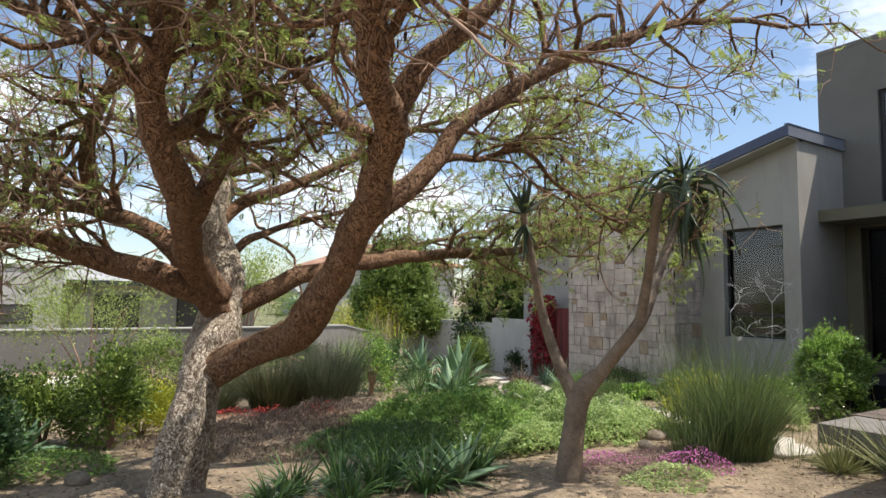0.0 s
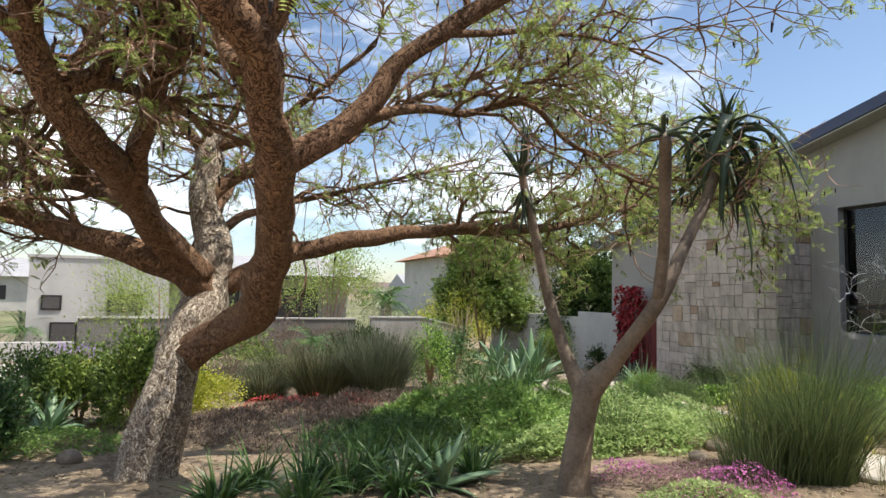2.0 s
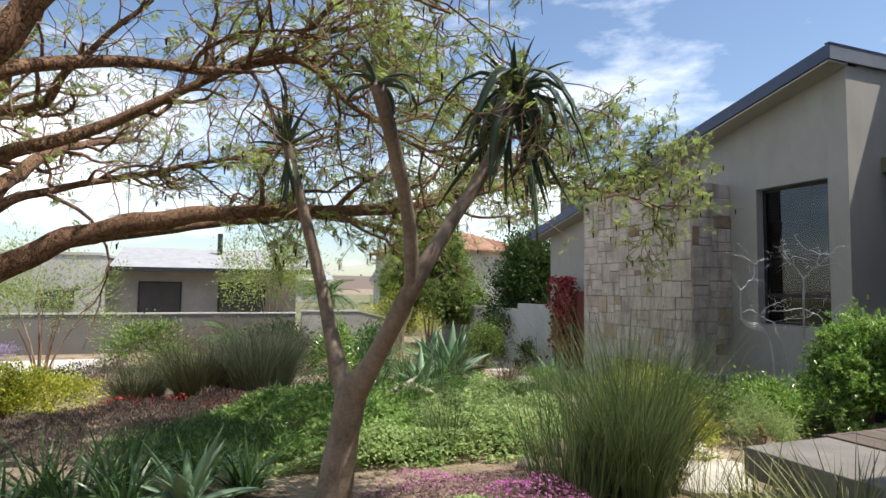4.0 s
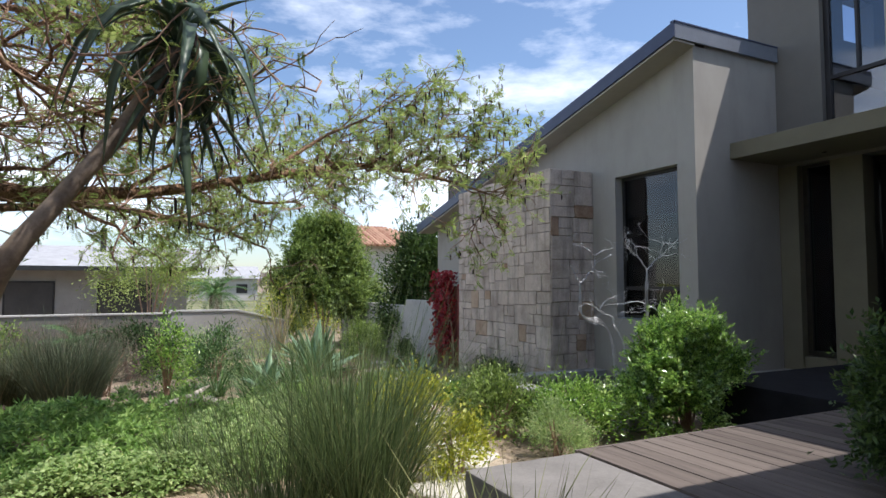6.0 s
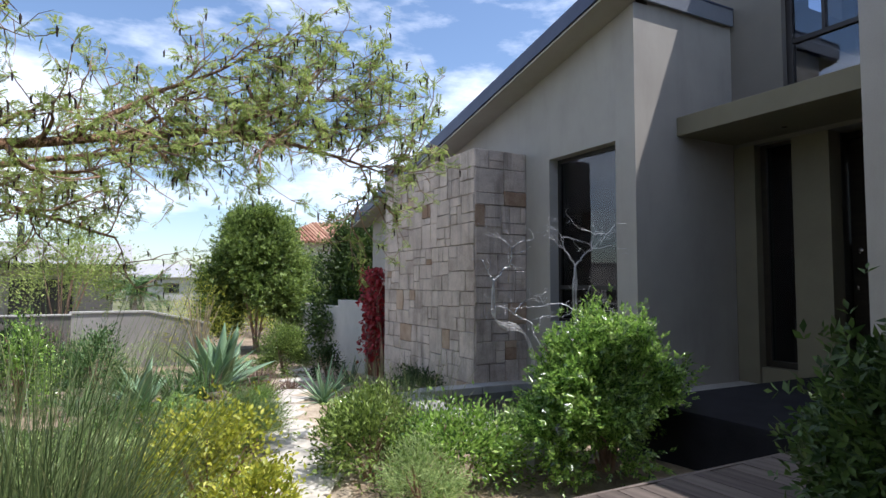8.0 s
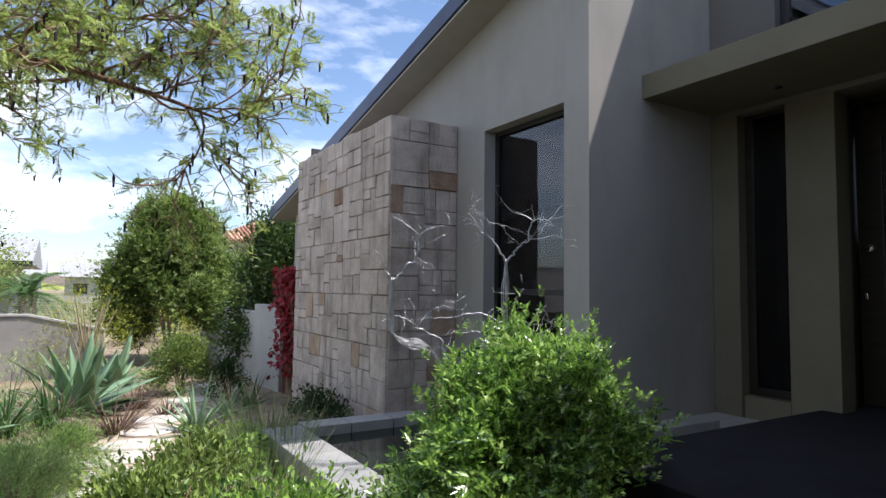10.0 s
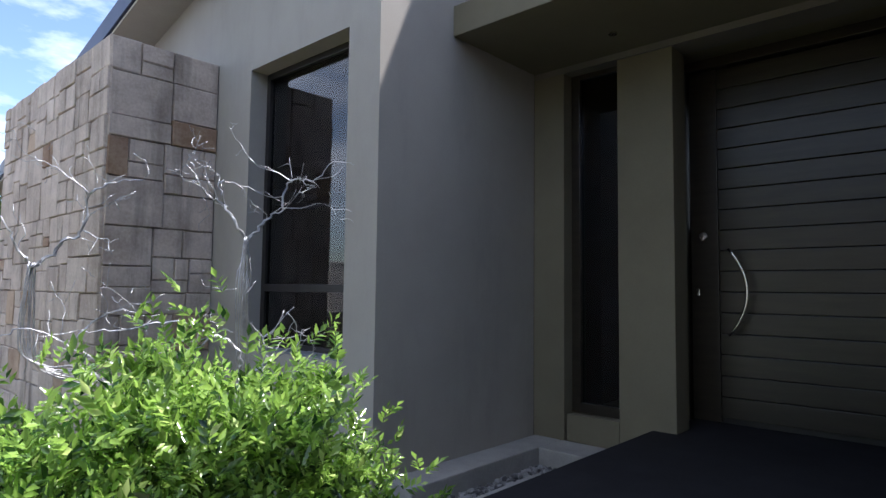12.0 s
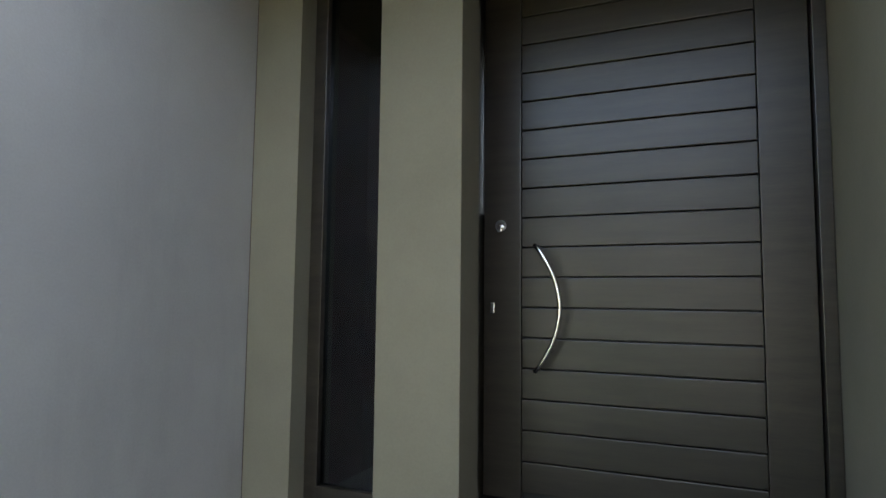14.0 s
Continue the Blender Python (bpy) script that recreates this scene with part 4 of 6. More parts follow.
def make_tuft(name, x, y, n, length, lean, width, mat, label, category="grass tuft", seed=1, z=None, droop=0.25, root=0.06, steps=5, stiff=0.3, part_name="foliage", bundles=1, short=0.45):
    """Many narrow blades or reeds that rise from one foot and arch outwards."""
    rng = np.random.default_rng(seed)
    z = ground_z(x, y) if z is None else z
    top = tagged(empty(name, (x, y, z)), label, category)
    a = rng.uniform(0, 2 * math.pi, n)
    le = lean * np.sqrt(rng.uniform(0, 1, n))
    L = length * (short + (1.08 - short) * rng.uniform(0, 1, n) ** 0.8)
    out = np.stack((np.cos(a), np.sin(a), np.zeros(n)), 1)
    foot = out * (root * np.sqrt(rng.uniform(0, 1, n)))[:, None] + np.array((0, 0, -0.04))
    tw = rng.normal(size=(n, 3)) * 0.17
    side = np.stack((-np.sin(a), np.cos(a), np.zeros(n)), 1)
    ang = rng.uniform(-1.2, 1.2, n)
    side = unit(side * np.cos(ang)[:, None] + out * np.sin(ang)[:, None])
    V = []
    for i in range(steps + 1):
        t = i / steps
        bend = le * (stiff + (1 - stiff) * t)
        p = foot + (out * np.sin(bend)[:, None] + np.array((0, 0, 1.0)) * np.cos(bend)[:, None] + tw * t) * (L * t)[:, None]
        p[:, 2] -= droop * le * L * t * t
        w = width * (1 - t ** 2.2) + 0.0006
        V.append(np.stack((p - side * w * 0.5, p + side * w * 0.5), 1))
    V = np.stack(V, 1).reshape(-1, 3)
    k = (steps + 1) * 2
    base = (np.arange(n) * k)[:, None]
    F = []
    for i in range(steps):
        q = base + i * 2
        F.append(np.concatenate((q, q + 1, q + 3), 1))
        F.append(np.concatenate((q, q + 3, q + 2), 1))
    F = np.stack(F, 1)
    for b in range(bundles):
        own = np.arange(n)[(a * bundles / (2 * math.pi)).astype(int) % bundles == b]
        VV = V.reshape(n, k, 3)[own].reshape(-1, 3)
        FF = (F[own] - own[:, None, None] * k + (np.arange(len(own)) * k)[:, None, None]).reshape(-1, 3)
        link_leaves(part_name, VV, FF, mat, top)["kind"] = "stuff"
    return top


def fleshy_leaf(length, width, thick, lift, curl, seed, steps=7, early=False):
    """One thick succulent leaf: crescent section, pointed, arching; along +x from the origin."""
    r = random.Random(seed)
    verts, faces = [], []
    p = np.array((0.0, 0.0, 0.0))
    a = lift
    for i in range(steps + 1):
        t = i / steps
        w = width * (1 - t ** 1.7) * (0.72 + 0.5 * min(1, t * 4)) + 0.0015
        h = thick * (1 - t ** 1.4) + 0.001
        n = np.array((-math.sin(a), 0, math.cos(a)))
        for yy, zz in ((-w / 2, h * 0.7), (0, 0.0), (w / 2, h * 0.7), (w * 0.28, -h), (-w * 0.28, -h)):
            verts.append(p + np.array((0, yy, 0)) + n * zz)
        p = p + np.array((math.cos(a), 0, math.sin(a))) * length / steps
        a -= curl / steps * (max(0.0, 2.2 - 3.4 * t) * 1.3 if early else 0.5 + t)
    for i in range(steps):
        for j in range(5):
            q, s = i * 5 + j, i * 5 + (j + 1) % 5
            faces.append((q, s, s + 5, q + 5))
    faces.append(tuple(range(steps * 5, steps * 5 + 5)))
    return verts, faces


def make_rosette(name, at, n, length, width, mat, label, category, seed=1, lift=(0.1, 1.3), curl=(0.3, 1.0), thick=0.012, parent=None, part_name="leaf", variants=5, early=False):
    """A rosette of thick leaves, each an object of its own, on a few shared shapes."""
    r = random.Random(seed)
    top = parent or tagged(empty(name, at), label, category)
    shapes = []
    for k in range(variants):
        u = k / max(1, variants - 1)
        v, f = fleshy_leaf(length * (0.8 + 0.25 * r.random()), width, thick, lift[0] + (lift[1] - lift[0]) * u, curl[1] + (curl[0] - curl[1]) * u, seed + k, early=early)
        me = bpy.data.meshes.new(part_name)
        me.from_pydata([tuple(q) for q in v], [], f)
        me.polygons.foreach_set("use_smooth", [True] * len(me.polygons))
        me.materials.append(mat)
        shapes.append(me)
    off = Vector(at) - top.location if parent else Vector((0, 0, 0))
    for i in range(n):
        k = min(variants - 1, int(variants * i / n))
        ob = new(part_name, shapes[k])
        ob.parent = top
        s = r.uniform(0.62, 1.15)
        ob.matrix_basis = Matrix.Translation(off) @ Euler((r.uniform(-0.35, 0.35), r.uniform(-0.25, 0.25), i * 2.39996 + r.uniform(-0.4, 0.4))).to_matrix().to_4x4() @ Matrix.Translation((0.015, 0, 0.01 * k)) @ Matrix.Diagonal((s, s, s, 1))
    return top


def make_cover(name, x, y, rx, ry, h, n, size, mat, label, category="ground cover", seed=1, ratio=0.5, rough_edge=0.35, upright=0.2, lumps=1.6):
    """A low mat of small leaves that hugs the ground in lumps."""
    rng = np.random.default_rng(seed)
    a = rng.uniform(0, 2 * math.pi, n)
    edge = 1 + rough_edge * (np.sin(3 * a + seed) * 0.4 + np.sin(7 * a + 2 * seed) * 0.25)
    q = np.sqrt(rng.uniform(0, 1, n)) * edge
    X, Y = x + rx * q * np.cos(a), y + ry * q * np.sin(a)
    Z = np.empty(n)
    top = np.clip(1.15 - q * q, 0.12, 1)
    for i in range(n):
        lump = 0.62 + 0.55 * noise.noise((X[i] * lumps, Y[i] * lumps, seed * 3.7)) + 0.25 * noise.noise((X[i] * 5, Y[i] * 5, seed))
        Z[i] = ground_z(X[i], Y[i]) + h * top[i] * max(0.1, lump) * (1 - 0.75 * rng.random() ** 3)
    P = np.stack((X, Y, Z), 1)
    D = unit(rng.normal(size=(n, 3)) * np.array((1, 1, 0.5)) + np.array((0, 0, upright)))
    N = unit(rng.normal(size=(n, 3)) * 0.36 + np.array((0, 0, 1.0)))
    L = size * rng.uniform(0.6, 1.3, n)
    V, F = leaf_arrays(P, D, N, L, L * ratio)
    return tagged(link_leaves(name, V, F, mat), label, category, kind="stuff")


# ---- the thorn tree ----
class Boughs:
    """The limbs of one tree, grown along guide lines, and the places where branches start."""
    def __init__(self, tree, seed):
        self.tree, self.O, self.rng, self.k, self.starts = tree, np.array(tree.location), random.Random(seed), 0, []

    def grow(self, pts, radii, bare=0.25, low=False, chance=0.6, bark=None, name="limb", label=""):
        if len(radii) == 2:
            n = len(pts) - 1
            radii = [radii[0] + (radii[1] - radii[0]) * (i / n) ** 0.8 for i in range(n + 1)]
        p, r = smooth_path(pts, radii, 8)
        self.k += 1
        thick = radii[0] > 0.14
        p = [q + np.array(noise.noise_vector(Vector(q) * 2.6 + Vector((self.k, 0, 0)))) * min(0.05, 0.012 + r[m] * 0.35) * min(1.0, m / 6) for m, q in enumerate(p)]
        v, f = tube_arrays([q - self.O for q in p], r, 20 if thick else 12, 0.24, self.rng)
        link_mesh(name, v, f, bark or TREE_BARK, self.tree, label, True)
        total = len(p)
        for i in range(int(total * bare), total):
            d = p[min(i + 1, total - 1)] - p[max(i - 1, 0)]
            if self.rng.random() < chance or i == total - 1:
                self.starts.append((p[i], d / np.linalg.norm(d), r[i], low))


def make_thorn_tree():
    tree = tagged(empty("thorn_tree", (1.25, 7.45, -0.6)), "old spreading thorn tree with flaky pale bark and feathery leaves", "tree")
    O = np.array((1.25, 7.45, -0.6))
    rng = random.Random(11)
    nrng = np.random.default_rng(11)
    b = Boughs(tree, 11)
    # the leaning trunk and the great limb that sweeps out of it
    b.grow([(1.17, 7.36, -0.86), (1.19, 7.38, -0.57), (1.27, 7.4, -0.03), (1.35, 7.43, 0.38), (1.46, 7.55, 0.69), (1.6, 7.7, 1.02), (1.62, 7.8, 1.54), (1.53, 7.85, 2.02), (1.56, 7.95, 2.46), (1.63, 8.0, 2.79)], [0.36, 0.27, 0.225, 0.195, 0.215, 0.23, 0.18, 0.13, 0.14, 0.07], 0.9, bark=TRUNK_BARK, name="trunk", label="pale flaky trunk")
    b.grow([(1.43, 7.45, 0.51), (1.8, 7.0, 0.77), (1.98, 6.5, 0.96), (2.01, 6.15, 1.16), (2.01, 5.75, 1.43), (2.01, 5.4, 1.65), (1.95, 4.95, 1.89), (1.88, 4.67, 2.06), (1.76, 4.33, 2.32), (1.56, 4.05, 2.52), (1.42, 3.85, 2.72), (1.33, 3.7, 3.0), (1.32, 3.6, 3.5)], [0.17, 0.15, 0.155, 0.15, 0.135, 0.125, 0.12, 0.105, 0.10, 0.09, 0.08, 0.065, 0.04], 0.72)
    # limbs that spring from it towards the house
    b.grow([(1.98, 4.95, 1.84), (2.23, 4.95, 2.05), (2.52, 4.97, 2.3), (2.68, 4.97, 2.58), (2.99, 4.85, 2.84), (3.34, 4.75, 3.07), (3.68, 4.5, 3.29), (4.25, 4.4, 3.55), (4.8, 4.35, 3.75), (5.42, 4.3, 3.9), (6.0, 4.2, 3.95)], (0.10, 0.02), 0.3, chance=0.22)
    b.grow([(1.79, 4.32, 2.37), (1.93, 4.2, 2.63), (2.06, 4.05, 2.8), (2.27, 3.95, 3.04), (2.55, 3.9, 3.4), (2.9, 3.9, 3.8)], (0.088, 0.03), 0.4, chance=0.35)
    b.grow([(2.27, 5.05, 2.09), (2.64, 5.3, 2.33), (3.04, 5.6, 2.54), (3.57, 5.9, 2.64), (4.18, 5.95, 2.81), (4.61, 5.9, 2.5), (5.04, 5.7, 2.18), (5.5, 5.6, 2.07)], (0.05, 0.012), 0.4, chance=0.8)
    b.grow([(1.73, 4.5, 2.26), (1.65, 4.8, 2.45), (1.59, 5.15, 2.74), (1.49, 5.4, 3.0), (1.38, 5.6, 3.4), (1.32, 5.7, 3.78)], (0.055, 0.025), 0.4, chance=0.35)
    b.grow([(2.99, 4.85, 2.8), (3.4, 5.1, 2.98), (3.9, 5.2, 3.12), (4.5, 5.3, 3.2), (5.2, 5.4, 3.15)], (0.03, 0.01), 0.2, chance=0.35)
    # limbs on the far side of the trunk
    b.grow([(1.48, 7.87, 1.94), (1.78, 7.9, 2.29), (2.25, 8.0, 2.49), (2.75, 8.0, 2.75), (3.31, 7.9, 3.09), (3.89, 7.7, 3.42), (4.53, 7.4, 3.66), (5.35, 7.2, 3.9)], (0.085, 0.02), 0.45, chance=0.75)
    b.grow([(3.89, 7.7, 3.40), (4.5, 7.3, 3.35), (5.2, 7.0, 3.2), (5.9, 6.8, 3.0)], (0.035, 0.01), 0.2, True, 0.7)
    b.grow([(1.6, 7.97, 2.59), (1.83, 7.8, 2.64), (2.14, 7.6, 2.71), (2.35, 7.4, 2.94), (2.62, 7.2, 3.18), (3.05, 7.0, 3.57)], (0.06, 0.02), chance=0.25)
    b.grow([(1.6, 7.8, 1.63), (1.96, 8.0, 1.91), (2.48, 8.3, 2.14), (3.11, 8.5, 2.35), (3.99, 8.7, 2.65), (4.95, 8.8, 2.97)], (0.055, 0.015), chance=0.8)
    b.grow([(1.5, 7.8, 1.5), (1.7, 8.6, 2.2), (1.9, 9.6, 2.7), (2.3, 10.8, 3.1), (2.6, 12.0, 3.4)], (0.10, 0.02), chance=0.85)
    b.grow([(1.56, 7.95, 2.46), (1.2, 8.6, 3.0), (0.8, 9.4, 3.4), (0.3, 10.4, 3.6)], (0.07, 0.02), 0.2, chance=0.8)
    b.grow([(0.73, 7.8, 1.98), (0.1, 8.8, 2.5), (-0.6, 9.8, 2.8), (-1.2, 10.8, 3.0)], (0.06, 0.02), 0.2, chance=0.8)
    # limbs to the street side
    b.grow([(1.62, 7.7, 1.07), (1.26, 7.45, 1.34), (0.83, 7.35, 1.49), (0.29, 7.4, 1.62), (-0.26, 7.5, 1.79), (-0.77, 7.6, 1.88), (-1.23, 7.6, 2.0), (-2.0, 7.5, 2.2)], (0.16, 0.04), 0.3, chance=0.85)
    b.grow([(1.31, 7.5, 1.46), (1.02, 7.5, 1.75), (0.73, 7.8, 1.98), (0.33, 8.2, 2.12), (-0.11, 8.3, 2.16), (-0.43, 8.3, 2.3), (-0.92, 8.4, 2.42), (-1.7, 8.4, 2.8)], (0.12, 0.03), 0.3, chance=0.85)
    b.grow([(1.51, 7.6, 1.25), (1.16, 7.1, 1.6), (1.01, 6.5, 1.86), (0.9, 5.88, 2.04), (0.73, 5.6, 2.17), (0.63, 5.47, 2.33), (0.6, 5.3, 2.55), (0.62, 5.14, 2.73), (0.62, 5.0, 2.93), (0.63, 4.9, 3.19), (0.55, 4.8, 3.6)], (0.15, 0.055), 0.55)
    b.grow([(0.64, 5.48, 2.33), (0.87, 5.6, 2.44), (1.06, 5.8, 2.79), (1.34, 5.85, 3.0), (1.49, 5.8, 3.22), (1.72, 5.7, 3.42), (1.99, 5.6, 3.65), (2.38, 5.5, 3.9)], (0.075, 0.03), 0.3, chance=0.7)
    b.grow([(0.68, 5.5, 2.36), (0.96, 6.0, 2.53), (1.28, 6.7, 2.63), (1.54, 7.6, 2.66)], (0.045, 0.04), 0.3)
    b.grow([(1.04, 6.6, 1.8), (1.09, 6.1, 2.06), (1.15, 5.95, 2.26), (1.2, 5.85, 2.41), (1.28, 5.8, 2.63), (1.36, 5.75, 2.8), (1.23, 5.7, 3.04), (1.17, 5.6, 3.34), (1.17, 5.5, 3.8)], (0.085, 0.03), 0.35, chance=0.8)
    b.grow([(0.4, 8.1, 2.17), (0.31, 7.8, 2.49), (0.31, 7.6, 2.71), (0.41, 7.4, 3.08), (0.57, 7.3, 3.5), (0.7, 7.2, 3.92), (0.72, 7.1, 4.31)], (0.085, 0.03), 0.3, chance=0.85)
    b.grow([(0.6, 5.3, 2.5), (0.25, 5.2, 2.75), (-0.15, 5.4, 2.95), (-0.7, 5.6, 3.2), (-1.4, 5.8, 3.5)], (0.06, 0.02), 0.2, chance=0.85)
    # the high crown
    b.grow([(1.17, 5.5, 3.8), (1.4, 5.9, 4.1), (1.8, 6.2, 4.3)], (0.032, 0.03), 0.0)
    b.grow([(0.63, 4.9, 3.19), (0.9, 4.5, 3.6), (1.1, 4.0, 3.9), (1.1, 3.4, 4.0)], (0.05, 0.02), 0.1)
    # the long low boughs that reach to the house
    b.grow([(1.62, 7.78, 1.1), (2.5, 7.55, 1.52), (3.4, 7.25, 1.72), (4.17, 7.2, 1.82), (5.4, 7.6, 1.95), (6.7, 8.2, 2.3), (7.8, 8.39, 2.54), (8.6, 7.95, 2.38), (9.4, 7.78, 2.15)], (0.115, 0.008), 0.33, True, 0.85)
    b.grow([(2.4, 7.6, 1.48), (3.5, 8.7, 1.8), (4.5, 9.6, 2.0), (6.2, 10.1, 2.4), (7.4, 9.9, 2.65), (8.4, 9.4, 2.75)], (0.07, 0.012), 0.25, True, 0.75)
    b.grow([(6.6, 8.15, 2.27), (7.2, 8.3, 2.75), (7.8, 8.3, 3.1), (8.35, 8.3, 3.5)], (0.03, 0.008), 0.1, True, 0.4)
    b.grow([(7.8, 8.39, 2.54), (8.5, 8.4, 2.9), (9.0, 8.3, 3.0)], (0.02, 0.008), 0.1, True, 0.5)
    b.grow([(4.2, 7.2, 1.80), (5.2, 8.3, 1.86), (6.2, 9.3, 1.78), (7.0, 10.2, 1.6)], (0.05, 0.012), 0.2, True)
    starts = b.starts
    twigs, fine = Pile(), Pile()
    tips = []
    subs = Pile()

    def shoot(at, way, length, steps, wander, sag):
        line, q, w = [], np.array(at), way / np.linalg.norm(way)
        for i in range(steps + 1):
            line.append(q)
            w = w + np.array((rng.gauss(0, wander), rng.gauss(0, wander), rng.gauss(0, wander) + (sag if i > steps // 2 else -sag * 0.6)))
            w = w / np.linalg.norm(w)
            q = q + w * length / steps
        return line

    def aside(line, i, along, spread):
        u = line[i] - line[i - 1]
        return u / np.linalg.norm(u) * along + np.array((rng.gauss(0, 1), rng.gauss(0, 1), rng.gauss(0, 0.7))) * spread
    for base, d, r0, low in starts:
        out = np.array((base[0] - 1.6, base[1] - 7.3, 0.0))
        out = out / (np.linalg.norm(out) + 0.3)
        side = np.array([rng.gauss(0, 1) for _ in range(3)])
        way = d * 0.5 + out * 0.4 + side * 0.6 + np.array((0, 0, 0.12 if low else 0.22))
        L = rng.uniform(0.6, 1.5) * (0.7 if low else 1.0)
        r1 = min(r0 * 0.5, 0.026)
        n = 8
        line = shoot(base, way, L, n, 0.30, -0.06)
        twigs.put(*tube_arrays([a - O for a in line], [r1 * (1 - 0.8 * i / n) + 0.003 for i in range(n + 1)], 5))
        for j in range(rng.randint(4, 6)):
            i = rng.randint(2, n)
            sub = shoot(line[i], aside(line, i, 0.7, 0.65) + out * 0.2, rng.uniform(0.3, 0.75), 5, 0.28, -0.05)
            subs.put(*tube_arrays([a - O for a in sub], [0.0085, 0.0072, 0.006, 0.005, 0.004, 0.003], 4))
            for m in range(rng.randint(3, 5)):
                i2 = rng.randint(1, 5)
                tip = shoot(sub[i2], aside(sub, i2, 0.6, 0.7), rng.uniform(0.12, 0.38), 3, 0.26, -0.05)
                fine.put(*tube_arrays([a - O for a in tip], [0.0045, 0.0036, 0.0028, 0.0016], 3))
                tips.append((tip, low))
    twigs.link("branch_mass", TREE_BARK, tree, "", True)["kind"] = "stuff"
    subs.link("branchlet_mass", TWIG, tree, "", True)["kind"] = "stuff"
    fine.link("twig_mass", TWIG, tree)["kind"] = "stuff"
    # feathery leaves: a stalk with pairs of narrow pinnae
    P, D, N = [], [], []
    for tp, low in tips:
        lush = low and tp[0][0] > 3.4
        patch = noise.noise(Vector(tp[0]) * 0.9)
        bare = rng.random() < (0.05 if lush else 0.55 - 0.9 * patch)
        for j in range(rng.randint(0, 1) if bare else rng.randint(5, 9) if lush else rng.randint(1, 5)):
            i = rng.randint(1, 3)
            t = rng.random()
            P.append(tp[i - 1] * (1 - t) + tp[i] * t)
            u = tp[i] - tp[i - 1]
            u = u / np.linalg.norm(u)
            D.append(u * 0.5 + nrng.normal(size=3) * 0.6 + np.array((0, 0, 0.1)))
            N.append(nrng.normal(size=3) * 0.5 + np.array((0, 0, 1.0)))
    P, D, N = np.array(P) - O, unit(np.array(D)), unit(np.array(N))
    S = unit(np.cross(D, N))
    R = nrng.uniform(0.05, 0.105, len(P))
    PP, DD, NN, LL = [], [], [], []
    for j in range(7):
        for s in (-1, 1):
            t = 0.18 + 0.8 * j / 6
            PP.append(P + D * (R * t)[:, None] - N * (R * 0.25 * t * t)[:, None])
            DD.append(unit(S * s + D * 0.45))
            NN.append(N)
            LL.append(R * (0.42 - 0.2 * abs(t - 0.5)))
    V, F = leaf_arrays(np.concatenate(PP), np.concatenate(DD), np.concatenate(NN), np.concatenate(LL), np.concatenate(LL) * 0.34, 0.1)
    link_leaves("crown", V, F, THORN_LEAF, tree, "sparse feathery light-green foliage", "stuff")
    pods = Pile()
    for tp, low in tips:
        if rng.random() < (0.42 if low else 0.07):
            c = tp[rng.randint(1, 3)]
            l = rng.uniform(0.05, 0.10)
            b = rng.uniform(-0.02, 0.02)
            pods.put(*tube_arrays([c - O, c + np.array((b, b * 0.5, -l * 0.3)) - O, c + np.array((b, 0, -l)) - O], [0.003, 0.010, 0.006], 5))
    pods.link("pod_mass", POD, tree, "dark curled seed pods")["kind"] = "stuff"
    return tree


make_thorn_tree()


